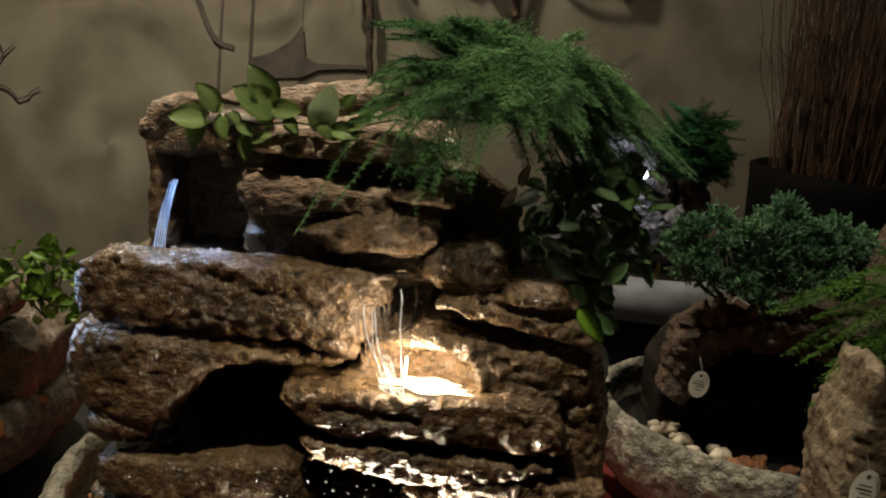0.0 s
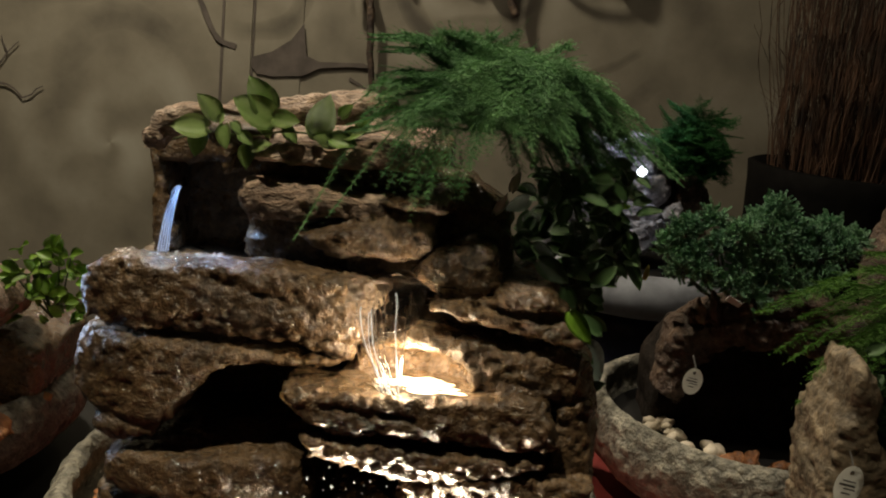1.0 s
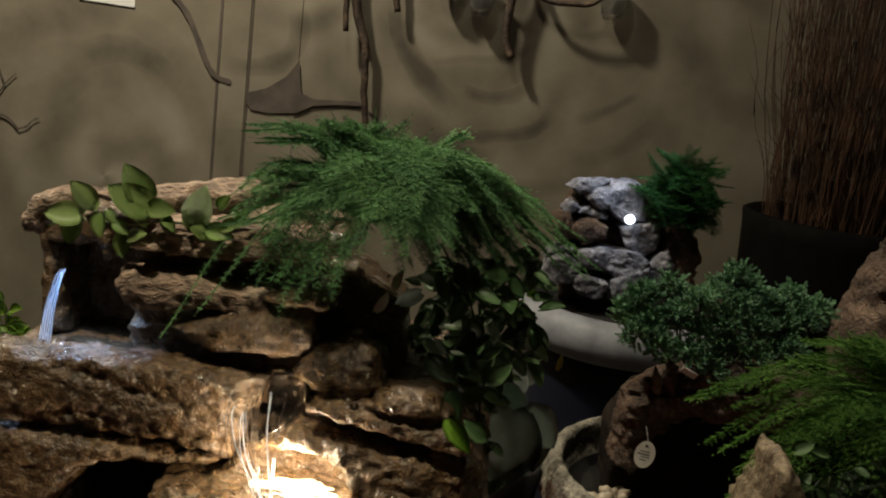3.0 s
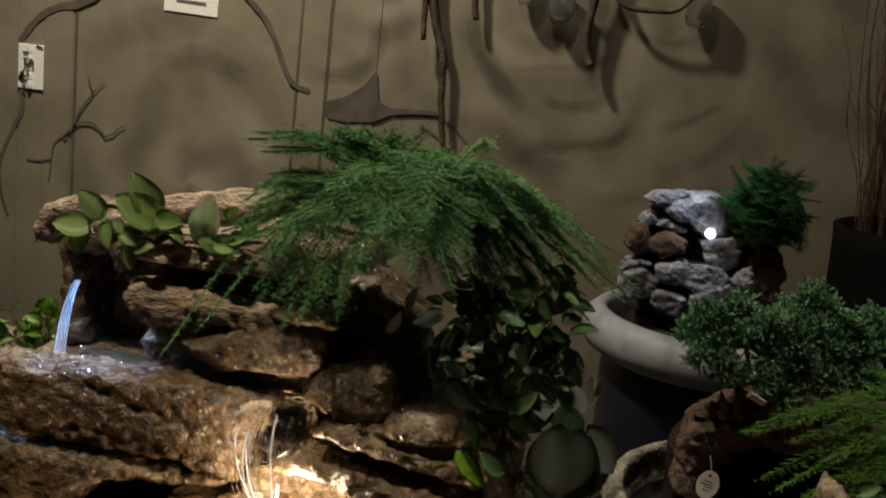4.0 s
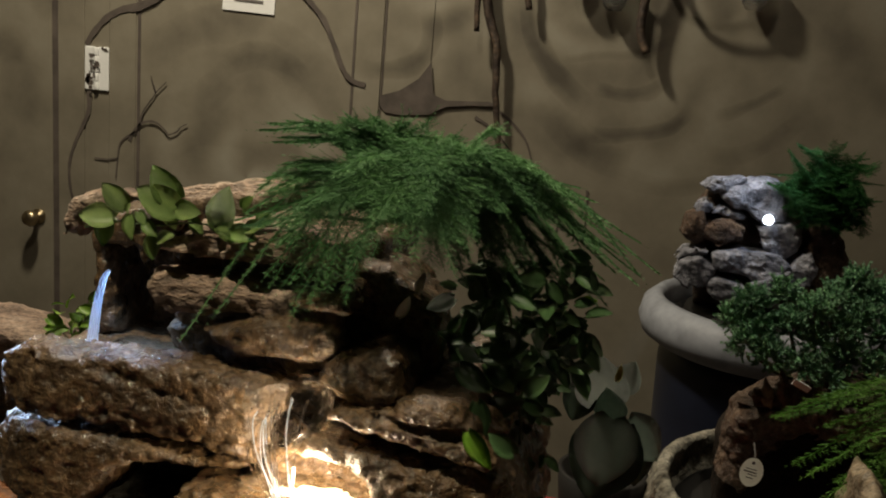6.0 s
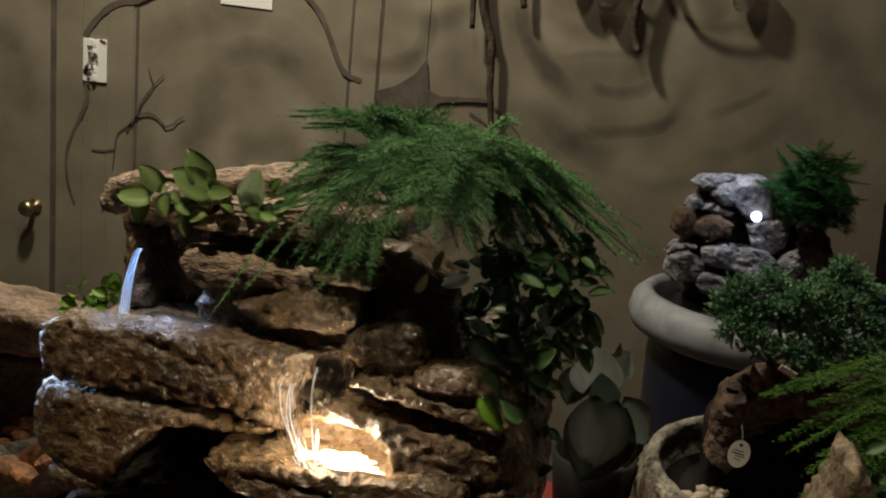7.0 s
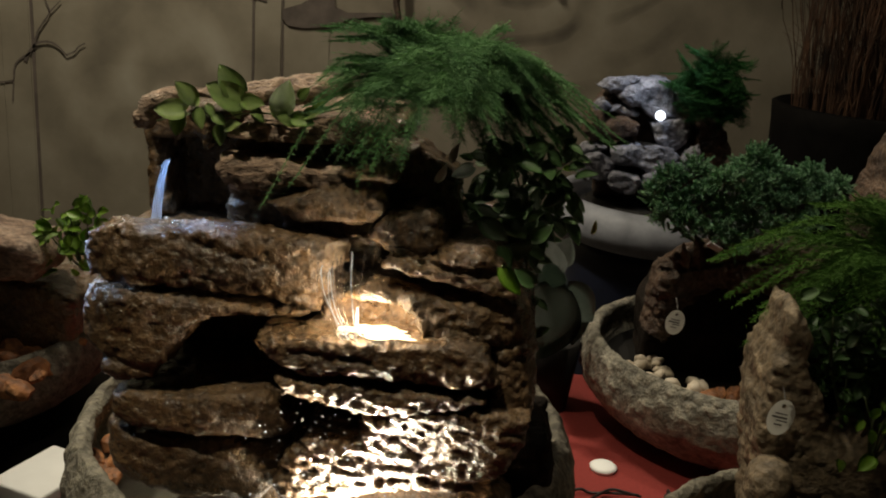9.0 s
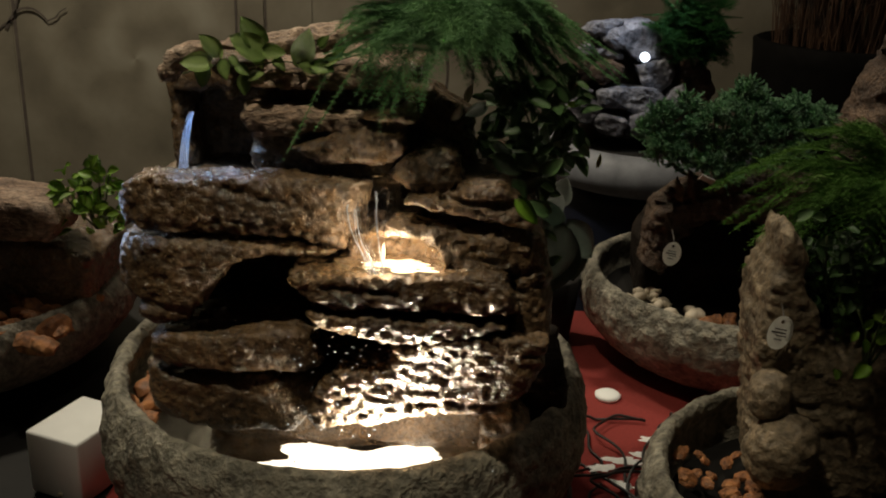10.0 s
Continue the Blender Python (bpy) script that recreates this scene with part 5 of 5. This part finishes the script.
# ---- twigs in their pot, wall branches, fittings ----
bundle = thing("twig_pot", (0.80, 2.03, 0), "tall dark pot holding a bundle of brown dry twigs", "pot")
part("pot", lathe([(0, 0), (0.12, 0), (0.15, 0.3), (0.175, 0.66), (0.186, 0.86), (0.190, 0.895), (0.180, 0.90), (0.172, 0.88), (0, 0.86)], 64, (0.80, 2.03, 0)), TWIGPOT, bundle)
bm = bmesh.new()
rng = random.Random(61)
for k in range(430):
    if 0 < k <= 60:
        part("twig", bm, STRAW, bundle)
        bm = bmesh.new()
    a = rng.uniform(0, 6.2832)
    q = math.sqrt(rng.random())
    x0, y0 = 0.80 + 0.15 * q * math.cos(a), 2.03 + 0.10 * q * math.sin(a)
    x1, y1 = 0.80 + (0.19 * q + 0.01) * math.cos(a) + rng.gauss(0, 0.035), min(2.20, 2.03 + 0.12 * q * math.sin(a) + rng.gauss(0, 0.02))
    top = rng.uniform(1.05, 1.85)
    pts = [(x0 + (x1 - x0) * i / 5 + rng.gauss(0, 0.009), y0 + (y1 - y0) * i / 5, 0.80 + (top - 0.80) * i / 5) for i in range(6)]
    tube(bm, smooth_line(pts, 10), rng.uniform(0.0008, 0.0024), 0.0006, 3)
    for s in range(2):
        p = Vector(pts[rng.randint(1, 4)])
        tube(bm, [p, p + Vector((rng.gauss(0, 0.03), rng.gauss(0, 0.01), rng.uniform(0.03, 0.09)))], 0.0008, 0.0004, 3)
tagged(part("twig_bundle", bm, STRAW, bundle, "dense dry brown twigs"), kind="stuff")
settle(bundle)

WALL = 2.22


def bar_on_wall(name, x0, x1, z0, z1, deep, material, label, category="trim", bevel=0.0008):
    return tagged(part(name, box_bm(x0, x1, WALL - deep, WALL - 0.0005, z0, z1, bevel), material, smooth=False), label, category, kind="structure")


bar_on_wall("trim", -1.290, -1.224, 0.0, 2.1, 0.0035, MURAL, "painted upright board of the door frame")
bar_on_wall("trim", -1.220, -1.158, 0.0, 2.1, 0.0022, MURAL, "painted upright board of the door frame")
bar_on_wall("trim", -1.156, -1.088, 0.0, 2.1, 0.003, MURAL, "painted upright board of the door frame")
bar_on_wall("trim", -0.540, -0.480, 0.0, 2.1, 0.003, MURAL, "painted upright board of the door frame")
bar_on_wall("trim", -0.470, -0.366, 0.0, 2.1, 0.0022, MURAL, "painted upright board of the door frame")
bar_on_wall("trim", -1.312, -1.296, 0.0, 2.1, 0.0018, MURALDARK, "dark gap beside the door frame", bevel=0.0005)
bar_on_wall("trim", -1.084, -1.076, 0.0, 2.1, 0.0018, MURALDARK, "dark joint of the painted door", bevel=0.0005)
bar_on_wall("trim", -0.549, -0.543, 0.0, 2.1, 0.0018, MURALDARK, "dark joint of the painted door", bevel=0.0005)
bar_on_wall("trim", -0.478, -0.474, 0.0, 2.1, 0.0018, MURALDARK, "dark joint of the painted door", bevel=0.0005)

door = thing("door_1", (-1.3, WALL, 0.0), "painted door with a flaking white hinge and brass knob", "door", kind="structure")
part("door_leaf", box_bm(-2.05, -1.318, WALL - 0.002, WALL - 0.0006, 0.01, 2.08, 0.0004), MURAL, door, smooth=False)
hinge = part("hinge", box_bm(-1.221, -1.193, WALL - 0.0075, WALL - 0.0025, 0.934, 1.038, 0.002), WHITE, door, "white hinge with flaking dark paint", smooth=False)
part("plate", box_bm(-1.185, -1.157, WALL - 0.0075, WALL - 0.0025, 0.934, 1.038, 0.002), WHITE, hinge, smooth=False)
for k in range(5):
    z = 0.936 + 0.0204 * k
    part("knuckle", lathe([(0, 0), (0.0055, 0), (0.0058, 0.001), (0.0058, 0.018), (0.0055, 0.019), (0, 0.019)], 16, (-1.189, WALL - 0.0085, z)), WHITE, hinge)
rng = random.Random(71)
for k in range(16):
    hx, hz = rng.uniform(-1.216, -1.162), rng.uniform(0.938, 1.034)
    flake = part("paint_flake", patch(rng.uniform(0.003, 0.009), rng.uniform(0.003, 0.009), (0, 0, 0), 14, 0.8, k * 3.1), MURALDARK, hinge, "dark paint", smooth=False)
    flake.matrix_basis = pose(hx, WALL - 0.0082 if abs(hx + 1.189) > 0.012 else WALL - 0.0150, hz, 90, 0, 0)
knob = part("knob", lathe([(0, 0.0), (0.018, 0.0), (0.019, 0.004), (0.008, 0.008), (0.008, 0.022), (0.018, 0.030), (0.021, 0.040), (0.016, 0.050), (0, 0.053)], 32, (0, 0, 0)), BRASS, door, "dull brass knob")
knob.matrix_basis = pose(-1.352, WALL - 0.002, 0.602, 90, 0, 0)
settle(door)

sign = thing("paper_sign", (-0.804, WALL - 0.002, 1.20), "small white printed notice fixed to the wall", "sign")
part("sheet", box_bm(-0.064, 0.064, -0.0012, 0.0, -0.056, 0.056, 0.0003), WHITE, sign, smooth=False)
for k in range(5):
    part("text_line", box_bm(-0.035 + 0.004 * (k % 2), 0.036 - 0.005 * (k % 3), -0.0022, -0.0014, -0.034 + 0.018 * k, -0.027 + 0.018 * k), INK, sign, smooth=False)
sign.matrix_basis = pose(-0.804, WALL - 0.002, 1.205, 0, 1.5, 0)


def stroke(points, w0, w1, label, deep=0.0045):
    """A flat painted brush stroke on the wall."""
    pts = smooth_line([(x, 0, z) for x, z in points], 40)
    verts, faces = [], []
    for i, p in enumerate(pts):
        d = (pts[min(i + 1, 39)] - pts[max(i - 1, 0)]).normalized()
        n = Vector((-d.z, 0, d.x))
        w = (w0 + (w1 - w0) * i / 39) * (0.9 + 0.35 * noise.noise(Vector((i * 0.4, w0 * 900, 0))))
        for s in (-1, 1):
            q = p + n * s * w / 2
            verts.append((q.x, WALL - deep, q.z))
    for i in range(39):
        faces.append((2 * i, 2 * i + 1, 2 * i + 3, 2 * i + 2))
    ob = arrays("mural_branch", verts, faces, MURALDARK, smooth=False)
    m = ob.modifiers.new("thick", "SOLIDIFY")
    m.thickness = 0.0008
    return tagged(ob, label, "mural", "painted branches", "structure")


B = "dark branch painted on the wall"
stroke([(-0.696, 1.220), (-0.670, 1.195), (-0.646, 1.175), (-0.617, 1.141), (-0.593, 1.093), (-0.570, 1.045), (-0.548, 1.019), (-0.514, 1.010)], 0.014, 0.011, B)
stroke([(-1.217, 1.040), (-1.201, 1.067), (-1.163, 1.108), (-1.120, 1.131), (-1.077, 1.141), (-1.031, 1.169), (-0.983, 1.213)], 0.013, 0.024, B)
stroke([(-1.101, 0.822), (-1.087, 0.848), (-1.065, 0.869), (-1.036, 0.873), (-1.014, 0.862), (-0.999, 0.846)], 0.008, 0.004, B)
stroke([(-0.999, 0.845), (-0.977, 0.855), (-0.967, 0.867), (-0.950, 0.877)], 0.005, 0.003, B)
stroke([(-1.078, 0.854), (-1.066, 0.893), (-1.052, 0.915), (-1.034, 0.942), (-1.040, 0.963), (-1.046, 0.982)], 0.006, 0.0025, B)
stroke([(-1.034, 0.942), (-1.020, 0.957), (-1.006, 0.971)], 0.004, 0.002, B)
stroke([(-1.086, 0.843), (-1.113, 0.826), (-1.127, 0.808), (-1.132, 0.774), (-1.137, 0.724)], 0.006, 0.004, B)
stroke([(-1.195, 0.768), (-1.162, 0.768), (-1.132, 0.774)], 0.004, 0.004, B)
stroke([(-1.210, 0.931), (-1.211, 0.884), (-1.227, 0.845), (-1.250, 0.796), (-1.265, 0.740), (-1.260, 0.677), (-1.241, 0.623)], 0.013, 0.006, B)
stroke([(-0.365, 0.985), (-0.30, 0.985), (-0.24, 0.995), (-0.19, 0.975), (-0.14, 0.93), (-0.115, 0.87)], 0.012, 0.004, B, 0.0015)
stroke([(-0.255, 0.965), (-0.21, 0.94), (-0.17, 0.90)], 0.008, 0.003, B, 0.0015)
stroke([(0.01, 0.83), (0.015, 0.78), (0.012, 0.72)], 0.006, 0.003, B, 0.0015)
stroke([(-0.05, 0.82), (-0.045, 0.76), (-0.05, 0.71)], 0.006, 0.003, B, 0.0015)
FORK = ((-0.478, 0.973), (-0.474, 0.992), (-0.432, 1.007), (-0.390, 1.037), (-0.364, 1.075), (-0.354, 1.006), (-0.324, 0.995), (-0.225, 1.002), (-0.205, 0.993), (-0.262, 0.990), (-0.323, 0.981), (-0.360, 0.960), (-0.427, 0.952), (-0.464, 0.955))
fork = arrays("mural_branch", [(x, WALL - 0.0052, z) for x, z in FORK], [tuple(range(len(FORK)))], MURALDARK, smooth=False)
fork.modifiers.new("thick", "SOLIDIFY").thickness = 0.0008
tagged(fork, "dark forked trunk painted on the wall", "mural", "painted branches", "structure")


def wall_twig(name, lines, label):
    t = thing(name, lines[0][0][0], label, "branch", "wall branches")
    for pts, r0, r1 in lines:
        bm = bmesh.new()
        line = smooth_line(pts, 26)
        line = [p + Vector((noise.noise(p * 30) * 0.004, 0, noise.noise(p * 25 + Vector((5, 0, 0))) * 0.003)) for p in line]
        tube(bm, line, r0, r1, 8)
        part("twig", bm, TWIG, t)
    return settle(t)


wall_twig("hanging_branch", [([(-0.275, 2.195, 1.50), (-0.262, 2.19, 1.30), (-0.238, 2.19, 1.19), (-0.214, 2.19, 1.10), (-0.208, 2.19, 1.0), (-0.185, 2.195, 0.86)], 0.013, 0.006),
                             ([(-0.275, 2.19, 1.45), (-0.268, 2.18, 1.30), (-0.262, 2.18, 1.15)], 0.009, 0.006)], "dark dry branch hanging down the wall")
wall_twig("hanging_branch", [([(-0.20, 2.195, 1.50), (-0.17, 2.19, 1.32), (-0.155, 2.19, 1.205)], 0.009, 0.007)], "short dark dry branch hanging down the wall")
wall_twig("branch_holder", [([(0.13, 2.19, 1.55), (0.105, 2.18, 1.38), (0.085, 2.18, 1.24), (0.082, 2.18, 1.18), (0.100, 2.18, 1.137)], 0.010, 0.009),
                            ([(0.105, 2.18, 1.34), (0.14, 2.17, 1.275), (0.20, 2.16, 1.262), (0.26, 2.16, 1.27), (0.30, 2.16, 1.33)], 0.007, 0.005),
                            ([(0.10, 2.18, 1.32), (0.06, 2.17, 1.29), (0.02, 2.16, 1.31)], 0.007, 0.005)], "dark branch on the wall that carries glass cups")


def glass_material():
    m, nt, b = nodes_of("clear_glass")
    b.inputs["Roughness"].default_value = 0.03
    b.inputs["Transmission Weight"].default_value = 0.95
    b.inputs["IOR"].default_value = 1.45
    return m


GLASS = glass_material()
# the third one, at x -0.05, is added in place of a shadow on the wall
for gx, gz in ((0.022, 1.245), (0.300, 1.268), (-0.05, 1.275)):
    ob = part("glass_cup", lathe([(0, -0.03), (0.016, -0.028), (0.024, -0.015), (0.028, 0.005), (0.026, 0.03), (0.022, 0.045), (0.020, 0.045), (0.024, 0.03), (0.0255, 0.005), (0.021, -0.012), (0, -0.025)], 32, (0, 0, 0)), GLASS)
    ob.location = (gx, 2.185, gz)
    tagged(ob, "clear glass candle cup hanging on the branch", "glass cup", "glass cups")
